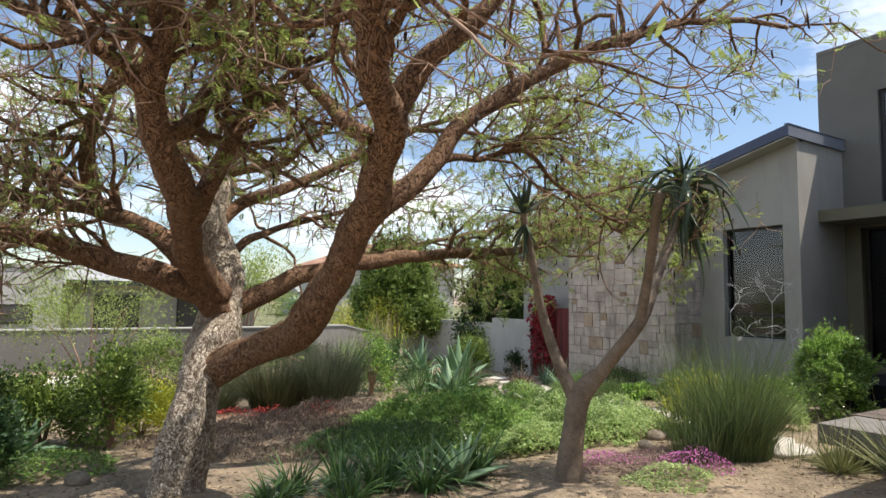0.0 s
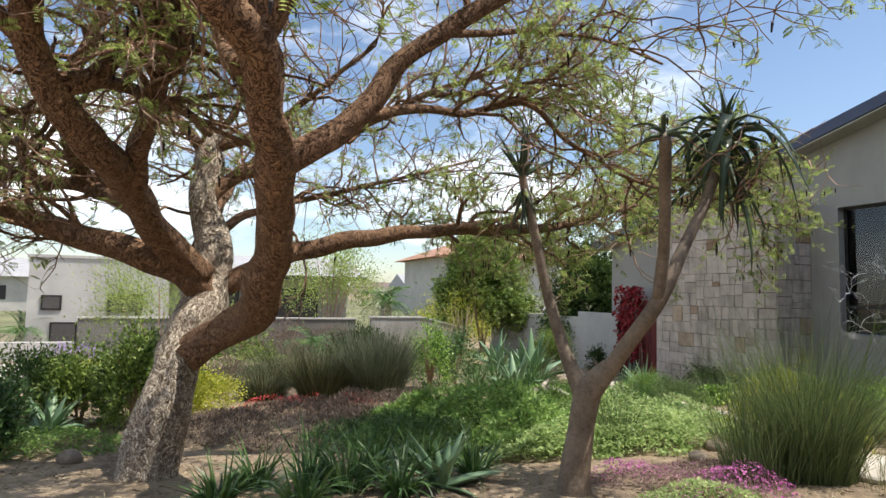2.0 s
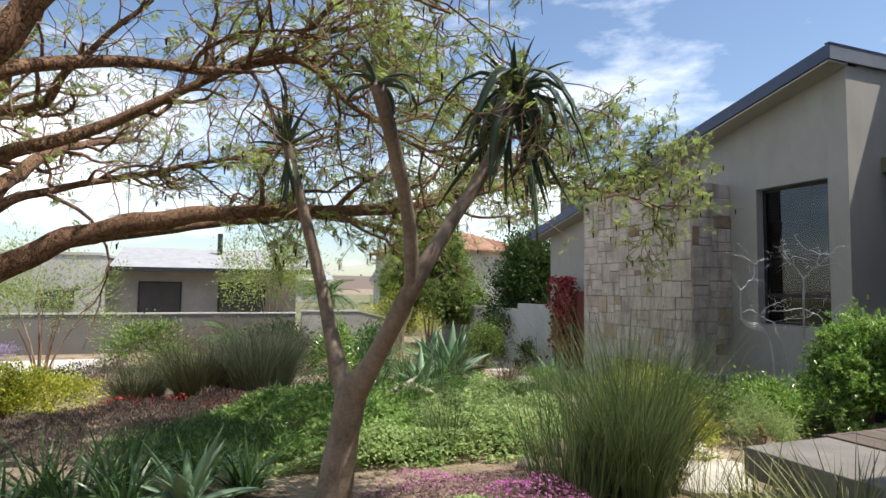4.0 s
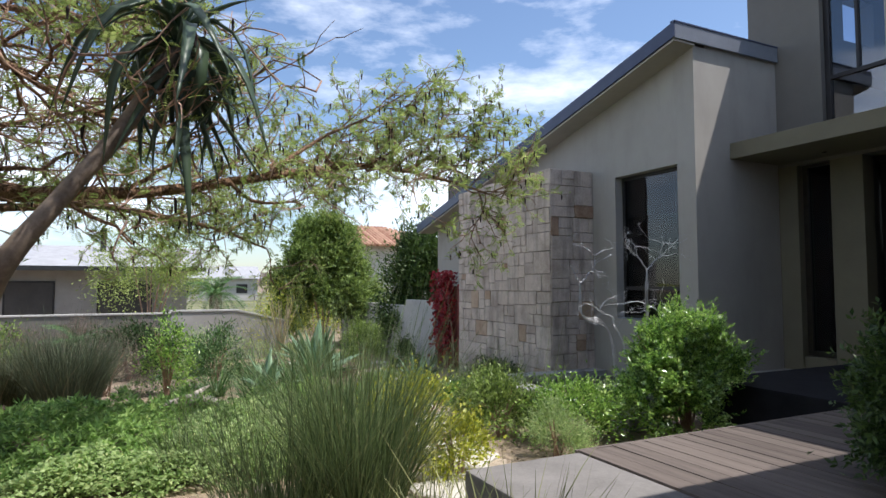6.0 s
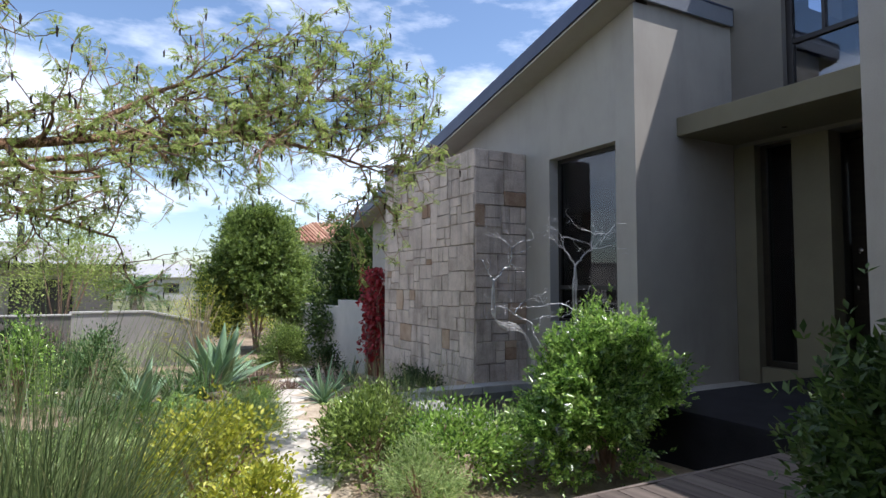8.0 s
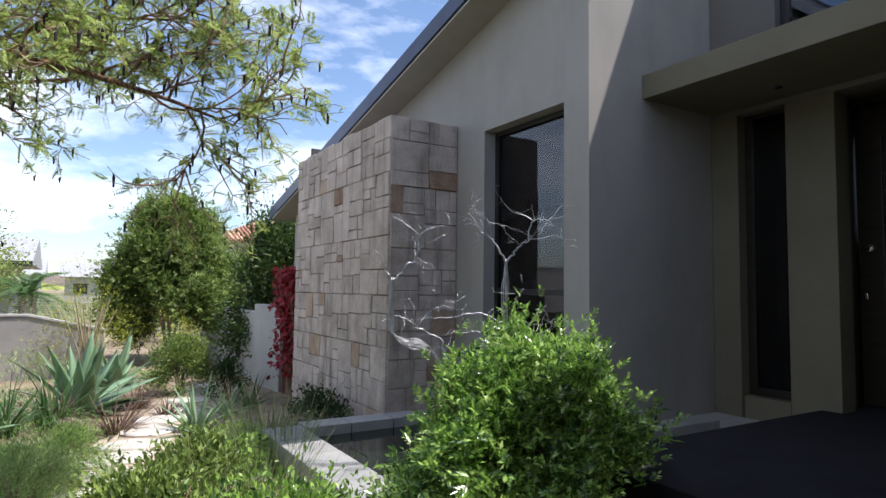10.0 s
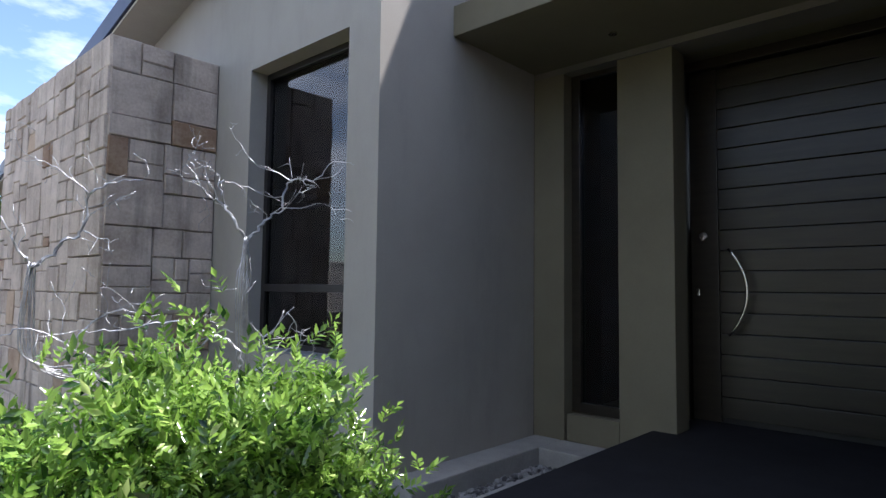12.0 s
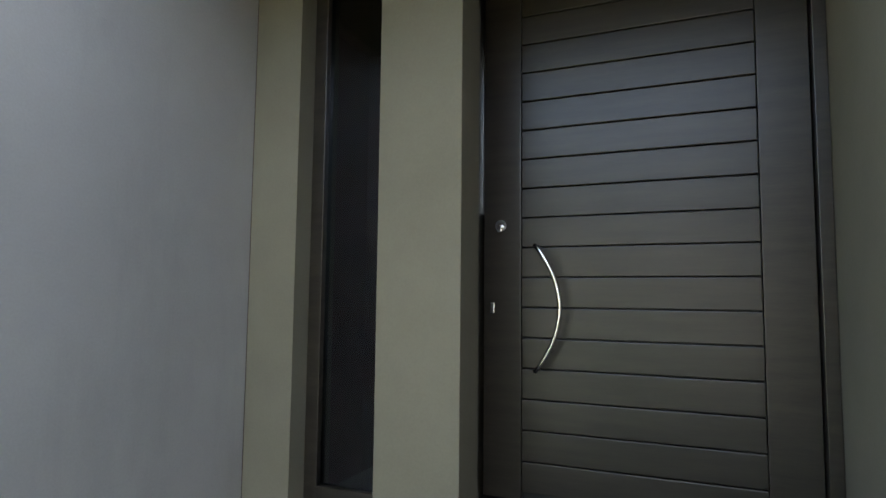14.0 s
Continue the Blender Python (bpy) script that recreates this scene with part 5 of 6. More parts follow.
# ---- the tree aloe ----
def make_tree_aloe():
    aloe = tagged(empty("tree_aloe", (4.47, 5.60, ground_z(4.47, 5.60))), "tall forked tree aloe with drooping dark leaf rosettes", "tree aloe")
    O = np.array(aloe.location)
    rng = random.Random(3)
    for name, pts, rad in (
            ("trunk", [(4.43, 5.58, -0.62), (4.45, 5.58, -0.3), (4.50, 5.57, 0.05), (4.54, 5.55, 0.30), (4.58, 5.50, 0.44), (4.64, 5.40, 0.58)], [0.165, 0.125, 0.105, 0.11, 0.09, 0.05]),
            ("stem", [(4.53, 5.56, 0.28), (4.45, 5.74, 0.66), (4.37, 5.88, 1.12), (4.24, 5.88, 1.62), (4.13, 5.87, 2.0), (4.09, 5.86, 2.16)], [0.082, 0.058, 0.047, 0.04, 0.036, 0.035]),
            ("stem", [(4.54, 5.54, 0.28), (4.68, 5.27, 0.70), (4.81, 4.99, 1.12), (5.06, 5.01, 1.52), (5.33, 5.05, 1.92), (5.59, 5.10, 2.44)], [0.082, 0.064, 0.058, 0.046, 0.044, 0.046]),
            ("stem", [(4.80, 5.0, 1.10), (4.72, 4.84, 1.5), (4.55, 4.63, 1.92), (4.40, 4.45, 2.20)], [0.05, 0.043, 0.042, 0.043])):
        p, r = smooth_path(pts, rad, 6)
        v, f = tube_arrays([q - O for q in p], r, 12, 0.08, rng)
        link_mesh(name, v, f, ALOE_STEM, aloe, "", True)
    H = (5.60, 5.11, 2.46)
    make_rosette("", (H[0], H[1], H[2] + 0.06), 12, 0.55, 0.062, ALOE_LEAF, "", "", 31, (0.6, 1.45), (0.4, 0.9), 0.014, aloe, variants=6)
    make_rosette("", H, 13, 0.98, 0.07, ALOE_LEAF, "", "", 37, (0.3, 1.1), (1.7, 2.2), 0.013, aloe, variants=6, early=True)
    make_rosette("", (H[0], H[1], H[2] - 0.05), 16, 1.05, 0.068, ALOE_LEAF, "", "", 39, (-0.3, 0.5), (1.2, 1.6), 0.013, aloe, variants=6, early=True)
    make_rosette("", (H[0] - 0.02, H[1], H[2] - 0.13), 14, 0.95, 0.058, ALOE_LEAF, "", "", 38, (-1.35, -0.7), (0.1, 0.6), 0.012, aloe, variants=5)
    make_rosette("", (4.09, 5.86, 2.14), 15, 0.42, 0.045, ALOE_LEAF, "", "", 33, (0.5, 1.45), (-0.1, 0.5), 0.012, aloe, variants=5)
    make_rosette("", (4.11, 5.86, 2.02), 8, 0.42, 0.045, ALOE_LEAF, "", "", 35, (-1.5, -1.1), (0.0, 0.3), 0.012, aloe, variants=3)
    make_rosette("", (4.40, 4.45, 2.19), 8, 0.40, 0.045, ALOE_LEAF, "", "", 36, (0.0, 0.7), (2.2, 2.8), 0.012, aloe, variants=4)


make_tree_aloe()

# ---- reeds, tufts and rosettes ----
make_tuft("restio", 6.72, 5.22, 1900, 1.34, 0.50, 0.006, RESTIO, "large wispy clump of upright green restio reeds", "reed clump", 41, droop=0.14, root=0.28, stiff=0.45, bundles=8, short=0.06)
make_tuft("restio", 6.78, 5.62, 380, 1.55, 0.45, 0.005, RESTIO, "tall wispy clump of upright green restio reeds", "reed clump", 40, droop=0.1, root=0.38, stiff=0.4, bundles=4, short=0.1)
make_tuft("restio", 6.3, 5.4, 600, 1.25, 0.5, 0.005, RESTIO, "clump of upright green restio reeds", "reed clump", 42, droop=0.15, root=0.36, stiff=0.5, bundles=6, short=0.1)
make_tuft("restio", 5.85, 6.95, 350, 0.7, 0.5, 0.005, RESTIO, "small clump of green restio reeds", "reed clump", 43, droop=0.2, root=0.2, stiff=0.6)
make_tuft("reed_mound", 3.55, 12.2, 3600, 0.98, 0.62, 0.007, DULL_REED, "round upright mound of dull olive-brown reeds", "reed clump", 44, droop=0.1, root=0.38, stiff=0.8, bundles=8, short=0.3)
make_tuft("reed_mound", 4.45, 11.9, 3600, 1.28, 0.52, 0.007, GREY_REED, "tall round mound of grey-green reeds", "reed clump", 45, droop=0.08, root=0.38, stiff=0.85, bundles=8, short=0.3)
make_tuft("reed_mound", 2.55, 12.6, 1800, 0.75, 1.1, 0.006, DULL_REED, "low mound of dull olive-brown reeds", "reed clump", 46, droop=0.15, root=0.3, stiff=0.7)
make_tuft("reed_mound", 3.2, 14.8, 2600, 1.0, 1.2, 0.007, DULL_REED, "wide mound of dull olive-brown reeds", "reed clump", 47, droop=0.2, root=0.5, stiff=0.7)
make_tuft("dry_grass", 9.35, 7.0, 90, 1.05, 0.45, 0.004, YELLOW_REED, "thin dry grass stalks over the pond edge", "grass tuft", 48, droop=0.05, root=0.3, stiff=0.6)
make_tuft("dry_grass", 6.9, 4.75, 60, 0.8, 0.6, 0.004, YELLOW_REED, "thin dry grass stalks", "grass tuft", 49, droop=0.05, root=0.2, stiff=0.6)
make_tuft("grass_tuft", 9.55, 7.5, 420, 0.7, 0.7, 0.006, RESTIO, "soft green grass tuft beside the pond", "grass tuft", 50, droop=0.2, root=0.25)
make_tuft("spiky_rosette", 6.92, 3.66, 230, 0.78, 1.0, 0.012, YELLOW_REED, "spiky grey-green rosette with stiff narrow leaves", "rosette plant", 51, droop=0.02, root=0.06, stiff=0.95)
make_tuft("spiky_rosette", 6.9, 4.3, 260, 0.52, 1.35, 0.012, YELLOW_REED, "low spiky grey-green rosette with stiff narrow leaves", "rosette plant", 55, droop=0.02, root=0.05, stiff=0.95)
make_tuft("dry_grass", 6.9, 5.3, 90, 1.65, 0.75, 0.004, YELLOW_REED, "stray dry stalks rising out of the reeds", "grass tuft", 56, droop=0.1, root=0.3, stiff=0.5, short=0.5)
make_tuft("spiky_rosette", 5.0, 8.75, 110, 0.45, 1.4, 0.016, STRAP_LEAF, "low dark-green spiky rosette", "rosette plant", 52, droop=0.15, root=0.05, stiff=0.9)
for k, (x, y, s) in enumerate(((2.75, 6.25, 0.62), (2.35, 6.05, 0.55), (3.1, 6.0, 0.6), (2.05, 6.6, 0.5), (3.55, 6.75, 0.55), (1.75, 6.25, 0.5), (2.5, 6.6, 0.6), (3.0, 6.55, 0.6), (3.9, 6.35, 0.5), (7.9, 12.6, 0.9), (7.3, 12.9, 0.85), (8.35, 13.0, 0.95), (6.6, 12.4, 0.7), (7.0, 11.6, 0.6))):
    make_tuft("strap_lily", x, y, 90, s, 1.05, 0.026, STRAP_LEAF, "clump of arching dark-green strap leaves", "lily clump", 60 + k, droop=0.35, root=0.10, stiff=0.35, steps=7)
for k, (x, y, s) in enumerate(((9.05, 11.9, 0.62), (8.45, 13.1, 0.6), (9.45, 14.3, 0.62), (8.55, 11.15, 0.45), (9.75, 12.9, 0.42))):
    make_tuft("cordyline", x, y, 150, s, 1.35, 0.02, BRONZE_LEAF, "bronze-leaved spiky cordyline tuft", "cordyline", 80 + k, droop=0.1, root=0.04, stiff=0.9)
make_rosette("agave", (8.7, 14.0, ground_z(8.7, 14.0)), 48, 1.2, 0.24, AGAVE_LEAF, "large grey-green agave with broad arching leaves", "agave", 90, (0.25, 1.2), (0.1, 0.6), 0.022)
make_rosette("agave", (9.3, 17.0, ground_z(9.3, 17.0)), 34, 1.0, 0.22, AGAVE_LEAF, "grey-green agave with broad arching leaves", "agave", 91, (0.2, 1.2), (0.1, 0.5), 0.02)
make_rosette("agave", (7.4, 12.3, ground_z(7.4, 12.3)), 28, 0.8, 0.17, AGAVE_LEAF, "grey-green agave with broad arching leaves", "agave", 98, (0.2, 1.2), (0.1, 0.5), 0.02)
make_tuft("path_grass", 10.25, 9.9, 420, 0.85, 0.5, 0.005, RESTIO, "wispy green grass along the stepping path", "grass tuft", 53, droop=0.15, root=0.35, stiff=0.5, short=0.15)
make_tuft("path_grass", 10.15, 8.9, 300, 0.8, 0.5, 0.005, RESTIO, "wispy green grass along the stepping path", "grass tuft", 54, droop=0.15, root=0.3, stiff=0.5, short=0.15)
make_rosette("agave", (3.5, 6.1, ground_z(3.5, 6.1)), 20, 0.55, 0.12, AGAVE_LEAF, "pale green agave with broad soft leaves", "agave", 92, (0.4, 1.25), (0.1, 0.5), 0.016)
make_rosette("agave", (-0.15, 10.0, ground_z(-0.15, 10.0)), 26, 0.7, 0.13, AGAVE_LEAF, "pale green agave with broad soft leaves", "agave", 93, (0.2, 1.2), (0.1, 0.6), 0.016)
make_rosette("agave", (-0.9, 9.4, ground_z(-0.9, 9.4)), 24, 0.65, 0.12, AGAVE_LEAF, "pale green agave with broad soft leaves", "agave", 94, (0.2, 1.2), (0.1, 0.6), 0.016)
make_rosette("small_aloe", (9.87, 11.4, ground_z(9.87, 11.4)), 30, 0.62, 0.045, AGAVE_LEAF, "small spiky blue-green aloe beside the path", "aloe", 95, (0.15, 1.3), (0.0, 0.4), 0.012)
make_rosette("small_aloe", (10.5, 12.7, ground_z(10.5, 12.7)), 24, 0.55, 0.045, AGAVE_LEAF, "small spiky blue-green aloe beside the path", "aloe", 96, (0.15, 1.3), (0.0, 0.4), 0.012)
make_rosette("small_aloe", (11.0, 13.3, ground_z(11.0, 13.3)), 22, 0.5, 0.05, ALOE_LEAF, "small spiky dark-green aloe by the stone pier", "aloe", 97, (0.15, 1.3), (0.0, 0.4), 0.012)

# ---- shrubs ----
make_shrub("sacred_bamboo", 10.66, 6.12, 0.80, 0.58, 1.19, 6600, 0.036, SHRUB_LEAF, "bushy glossy bright-green shrub beside the deck", "shrub", 101, z=-0.42, clumps=75, stems=18, spread=0.14, ratio=0.42, sprig=7)
make_shrub("dark_shrub", 9.24, 3.22, 0.33, 0.33, 0.98, 3000, 0.045, TREE_LEAF_DARK, "dark-leaved shrub in the shade by the deck", "shrub", 102, z=0.0, clumps=40, ratio=0.45, sprig=3)
make_shrub("low_shrub", 8.9, 7.0, 0.45, 0.45, 0.62, 3000, 0.05, TREE_LEAF, "low mounded green shrub along the path", "shrub", 103, clumps=45, ratio=0.42)
make_shrub("low_shrub", 9.35, 6.35, 0.55, 0.42, 0.62, 3200, 0.045, SHRUB_LEAF, "low mounded green shrub along the path", "shrub", 104, clumps=45, ratio=0.42)
make_shrub("low_shrub", 9.25, 7.85, 0.42, 0.45, 0.58, 2600, 0.05, TREE_LEAF, "low mounded green shrub along the path", "shrub", 105, clumps=40, ratio=0.42)
make_shrub("low_shrub", 10.2, 6.75, 0.4, 0.35, 0.42, 1400, 0.04, COVER_LEAF, "low soft green shrub at the pond edge", "shrub", 106, clumps=30)
make_shrub("feathery_cushion", 8.85, 5.95, 0.30, 0.28, 0.48, 2600, 0.05, COVER_LEAF, "soft feathery light-green cushion plant", "shrub", 107, clumps=26, ratio=0.14)
make_shrub("feathery_cushion", 8.45, 9.7, 0.42, 0.42, 0.55, 3800, 0.05, SOFT_LEAF, "soft feathery green cushion plant by the path", "shrub", 170, clumps=34, ratio=0.14)
make_shrub("feathery_cushion", 8.25, 8.75, 0.38, 0.38, 0.52, 3400, 0.05, COVER_LEAF, "soft feathery green cushion plant by the path", "shrub", 108, clumps=30, ratio=0.14)
make_shrub("yellow_shrub", 7.56, 6.35, 0.46, 0.42, 0.78, 3200, 0.04, YELLOW_LEAF, "variegated yellow-green leafy shrub", "shrub", 109, clumps=40, ratio=0.55)
make_shrub("yellow_shrub", 7.72, 5.75, 0.30, 0.28, 0.50, 1300, 0.04, YELLOW_LEAF, "small variegated yellow-green shrub", "shrub", 110, clumps=24, ratio=0.55)
make_shrub("leafy_shrub", 0.78, 9.85, 0.40, 0.42, 1.25, 3200, 0.07, TREE_LEAF, "upright leafy green shrub behind the trunk", "shrub", 111, clumps=36, ratio=0.42)
make_shrub("leafy_shrub", 5.85, 13.0, 0.4, 0.4, 1.35, 1500, 0.07, SHRUB_LEAF, "upright leafy green garden shrub", "shrub", 112, clumps=34, ratio=0.42)
make_shrub("dark_shrub", -0.6, 10.8, 0.7, 0.6, 0.95, 4000, 0.06, TREE_LEAF_DARK, "dark rounded garden shrub", "shrub", 113, clumps=40)
make_shrub("yellow_shrub", 1.5, 11.4, 0.65, 0.45, 0.55, 2400, 0.045, YELLOW_LEAF, "low yellow-green leafy shrub", "shrub", 114, clumps=40, ratio=0.55)
make_shrub("yellow_shrub", -0.2, 12.2, 0.6, 0.5, 0.7, 2000, 0.05, YELLOW_LEAF, "low yellow-green leafy shrub", "shrub", 115, clumps=40, ratio=0.55)
make_shrub("ball_shrub", 10.3, 15.7, 0.55, 0.55, 1.1, 7000, 0.055, TREE_LEAF, "clipped rounded green shrub by the path", "shrub", 117, clumps=50)
make_shrub("lavender", 4.9, 13.6, 0.8, 0.6, 0.95, 3200, 0.07, GREY_LEAF, "wispy grey-purple lavender shrub", "shrub", 118, clumps=40, ratio=0.12)
make_shrub("lavender", 1.9, 13.4, 0.6, 0.5, 0.6, 1800, 0.06, GREY_LEAF, "wispy grey-purple lavender shrub", "shrub", 119, clumps=30, ratio=0.12)
make_shrub("wispy_shrub", 8.9, 18.6, 1.0, 0.7, 2.3, 1500, 0.07, YELLOW_LEAF, "airy straw-coloured twiggy shrub", "shrub", 120, clumps=40, ratio=0.2, stems=16, stem_mat=DRY_TWIG)
make_shrub("wispy_shrub", 6.6, 16.2, 0.7, 0.6, 1.0, 2000, 0.06, COVER_LEAF, "airy light-green garden shrub", "shrub", 121, clumps=40, ratio=0.2, stems=14, stem_mat=DRY_TWIG)
make_shrub("leafy_shrub", 10.9, 14.4, 0.35, 0.35, 0.7, 1000, 0.06, DARK_LEAF, "dark shrub beside the yard wall", "shrub", 122, clumps=30)
make_shrub("leafy_shrub", 11.3, 11.0, 0.3, 0.8, 0.42, 1500, 0.05, DARK_LEAF, "low dark planting at the foot of the stone pier", "shrub", 123, clumps=30)

make_shrub("leafy_shrub", -0.55, 8.75, 0.5, 0.45, 0.85, 3000, 0.07, STRAP_LEAF, "leafy green shrub beside the old tree", "shrub", 124, clumps=30)
make_shrub("leafy_shrub", 0.05, 10.6, 0.5, 0.4, 1.1, 3600, 0.06, TREE_LEAF, "leafy green shrub behind the old tree", "shrub", 125, clumps=30)
make_shrub("leafy_shrub", 1.2, 10.7, 0.55, 0.4, 0.75, 3000, 0.05, YELLOW_LEAF, "low yellow-green shrub behind the old tree", "shrub", 126, clumps=24)
make_shrub("leafy_shrub", 6.7, 13.8, 0.55, 0.5, 1.1, 2000, 0.08, STRAP_LEAF, "upright leafy green garden shrub", "shrub", 127, clumps=34, ratio=0.3)
make_shrub("leafy_shrub", 5.2, 16.5, 0.9, 0.7, 1.3, 2600, 0.08, DARK_LEAF, "dark rounded garden shrub", "shrub", 128, clumps=40)
make_shrub("leafy_shrub", 2.2, 17.8, 1.0, 0.7, 1.2, 2600, 0.08, TREE_LEAF, "rounded green garden shrub by the street", "shrub", 129, clumps=40)

for k, (x, y, h) in enumerate(((2.6, 20.6, 1.0), (3.9, 20.9, 1.15), (5.2, 20.4, 1.0), (4.4, 18.4, 0.9), (6.2, 17.6, 0.9))):
    make_shrub("lavender", x, y, 0.85, 0.6, h, 2600, 0.09, GREY_LEAF, "wispy mauve-brown lavender below the garden wall", "shrub", 190 + k, clumps=36, ratio=0.12)
make_shrub("lavender", -1.9, 20.6, 0.8, 0.4, 0.5, 1200, 0.07, VIOLET_FLOWER, "pale violet flowering lavender by the driveway", "shrub", 171, clumps=24, ratio=0.2)

# ---- trees further off ----
make_shrub("airy_tree", 0.7, 14.6, 1.4, 1.0, 2.5, 4600, 0.07, THORN_LEAF, "young airy feathery-leaved tree", "tree", 140, clumps=26, spread=0.18, stems=7, low=-0.3, base_lift=0.3, ratio=0.25)
make_shrub("airy_tree", 5.6, 23.2, 1.8, 1.2, 4.0, 5200, 0.09, THORN_LEAF, "young airy feathery-leaved tree", "tree", 139, clumps=40, spread=0.18, stems=7, low=-0.4, base_lift=0.4)
make_shrub("dense_tree", 10.85, 21.4, 1.75, 1.5, 4.3, 30000, 0.10, TREE_LEAF, "dense upright evergreen tree with billowing leaf clumps", "tree", 131, clumps=85, spread=0.13, sprig=3, stems=5, low=-0.85)
make_shrub("dense_tree", 12.95, 18.0, 1.25, 1.2, 3.8, 22000, 0.11, TREE_LEAF_DARK, "dark dense evergreen tree behind the gate", "tree", 132, clumps=90, spread=0.18, stems=5, low=-0.85)
make_shrub("hedge_shrub", 12.0, 27.0, 2.2, 1.5, 2.1, 4000, 0.11, YELLOW_LEAF, "bright yellow-green hedge shrub", "shrub", 136, clumps=60, spread=0.2)
make_shrub("hedge_shrub", 14.6, 30.0, 2.4, 1.8, 3.6, 5000, 0.12, TREE_LEAF, "tall green hedge shrub", "shrub", 137, clumps=60, spread=0.2)


def make_palm(x, y, trunk, length, n, seed):
    z = ground_z(x, y)
    palm = tagged(empty("palm", (x, y, z)), "stout palm with stiff feathery dark-green fronds", "palm")
    v, f = tube_arrays([(0, 0, -0.1), (0.02, 0, trunk * 0.5), (0, 0.02, trunk)], [0.26, 0.22, 0.2], 10, 0.2, random.Random(seed))
    link_mesh("trunk", v, f, TRUNK_BARK, palm)
    r = random.Random(seed)
    for i in range(n):
        a, lift = i * 2.4, r.uniform(-0.2, 1.2)
        p, d = np.array((0, 0, trunk)), lift
        P, D, N = [], [], []
        for j in range(16):
            u = np.array((math.cos(a) * math.cos(d), math.sin(a) * math.cos(d), math.sin(d)))
            p = p + u * length / 16
            d -= 0.07
            s = np.array((-math.sin(a), math.cos(a), 0.0))
            for k in (-1, 1):
                P.append(p), D.append(s * k + u * 0.6 + np.array((0, 0, 0.25))), N.append(np.cross(s, u) + 0.01)
        P, D, N = np.array(P), unit(np.array(D)), unit(np.array(N))
        L = np.full(len(P), length * 0.24)
        V, F = leaf_arrays(P, D, N, L, L * 0.12)
        link_leaves("frond", V, F, STRAP_LEAF, palm)


make_palm(7.57, 22.7, 1.75, 1.05, 30, 5)
make_palm(7.7, 20.3, 0.8, 0.95, 26, 6)
make_palm(4.1, 17.2, 0.75, 0.75, 24, 7)
make_palm(-4.2, 25.0, 0.6, 1.0, 22, 8)

# ---- ground covers and flowers ----
make_cover("ground_cover", 5.2, 8.4, 2.2, 1.7, 0.55, 26000, 0.085, SOFT_LEAF, "lush low carpet of soft green leaves", seed=141, ratio=0.3, upright=0.6)
make_cover("ground_cover", 6.7, 7.7, 1.4, 1.3, 0.5, 17000, 0.05, COVER_LEAF, "lush low carpet of small green leaves", seed=142, ratio=0.55)
make_cover("ground_cover", 4.9, 7.0, 0.9, 0.5, 0.42, 6500, 0.045, COVER_LEAF, "low carpet of small pale green leaves", seed=161, ratio=0.6)
make_cover("ground_cover", 5.9, 7.0, 0.9, 0.55, 0.40, 7000, 0.042, COVER_LEAF, "low carpet of small pale green leaves", seed=143, ratio=0.6)
make_cover("ground_cover", 7.5, 9.6, 1.1, 1.5, 0.5, 14000, 0.06, SOFT_LEAF, "low carpet of soft green leaves", seed=144, ratio=0.3, upright=0.5)
make_cover("ground_cover", 3.6, 7.9, 1.0, 0.9, 0.5, 8000, 0.06, STRAP_LEAF, "low carpet of grassy green leaves", seed=145, ratio=0.16, upright=1.3)
make_cover("ground_cover", 9.75, 9.3, 0.5, 0.45, 0.42, 2600, 0.075, SHRUB_LEAF, "fresh green leafy plants along the path", seed=160, ratio=0.5, upright=0.8)
make_cover("ground_cover", 10.2, 10.6, 0.45, 0.9, 0.25, 3000, 0.04, COVER_LEAF, "low green planting along the path", seed=146)
make_cover("ground_cover", 7.0, 14.2, 2.0, 1.2, 0.5, 6000, 0.07, STRAP_LEAF, "tangled green undergrowth", seed=147, ratio=0.2, upright=1.2)
make_cover("ground_cover", -0.2, 9.0, 1.0, 0.7, 0.22, 3500, 0.05, SOFT_LEAF, "low green undergrowth behind the tree", seed=148)
make_cover("ground_cover", 6.5, 18.5, 4.0, 2.2, 0.7, 8000, 0.10, COVER_LEAF, "tangled wild grasses and herbs", seed=149, ratio=0.12, upright=1.6)
make_cover("ground_cover", 1.0, 15.5, 4.0, 1.6, 0.45, 6000, 0.09, DARK_LEAF, "tangled low garden planting", seed=150, ratio=0.25, upright=1.0)
make_cover("grey_herbs", 2.6, 9.3, 1.5, 1.3, 0.42, 16000, 0.055, GREY_LEAF, "low grey-brown heathery herbs", seed=151, ratio=0.16, upright=1.3)
make_cover("grey_herbs", 4.1, 10.6, 1.1, 0.7, 0.36, 7000, 0.055, GREY_LEAF, "low grey-brown heathery herbs", seed=152, ratio=0.16, upright=1.3)
make_cover("flower_bed", 2.9, 11.0, 1.0, 0.42, 0.36, 800, 0.028, RED_FLOWER, "scattered small red bedding flowers", "flowers", seed=153, ratio=0.8)
make_cover("flower_bed", 3.9, 10.95, 0.5, 0.25, 0.34, 500, 0.028, RED_FLOWER, "scattered small red bedding flowers", "flowers", seed=154, ratio=0.8)
make_cover("flower_bed", 5.3, 5.85, 0.55, 0.24, 0.20, 650, 0.022, PINK_FLOWER, "bright magenta carpet flowers", "flowers", seed=155, ratio=0.8)
make_cover("flower_bed", 5.72, 5.15, 0.52, 0.34, 0.22, 900, 0.022, PINK_FLOWER, "bright magenta carpet flowers", "flowers", seed=156, ratio=0.8)
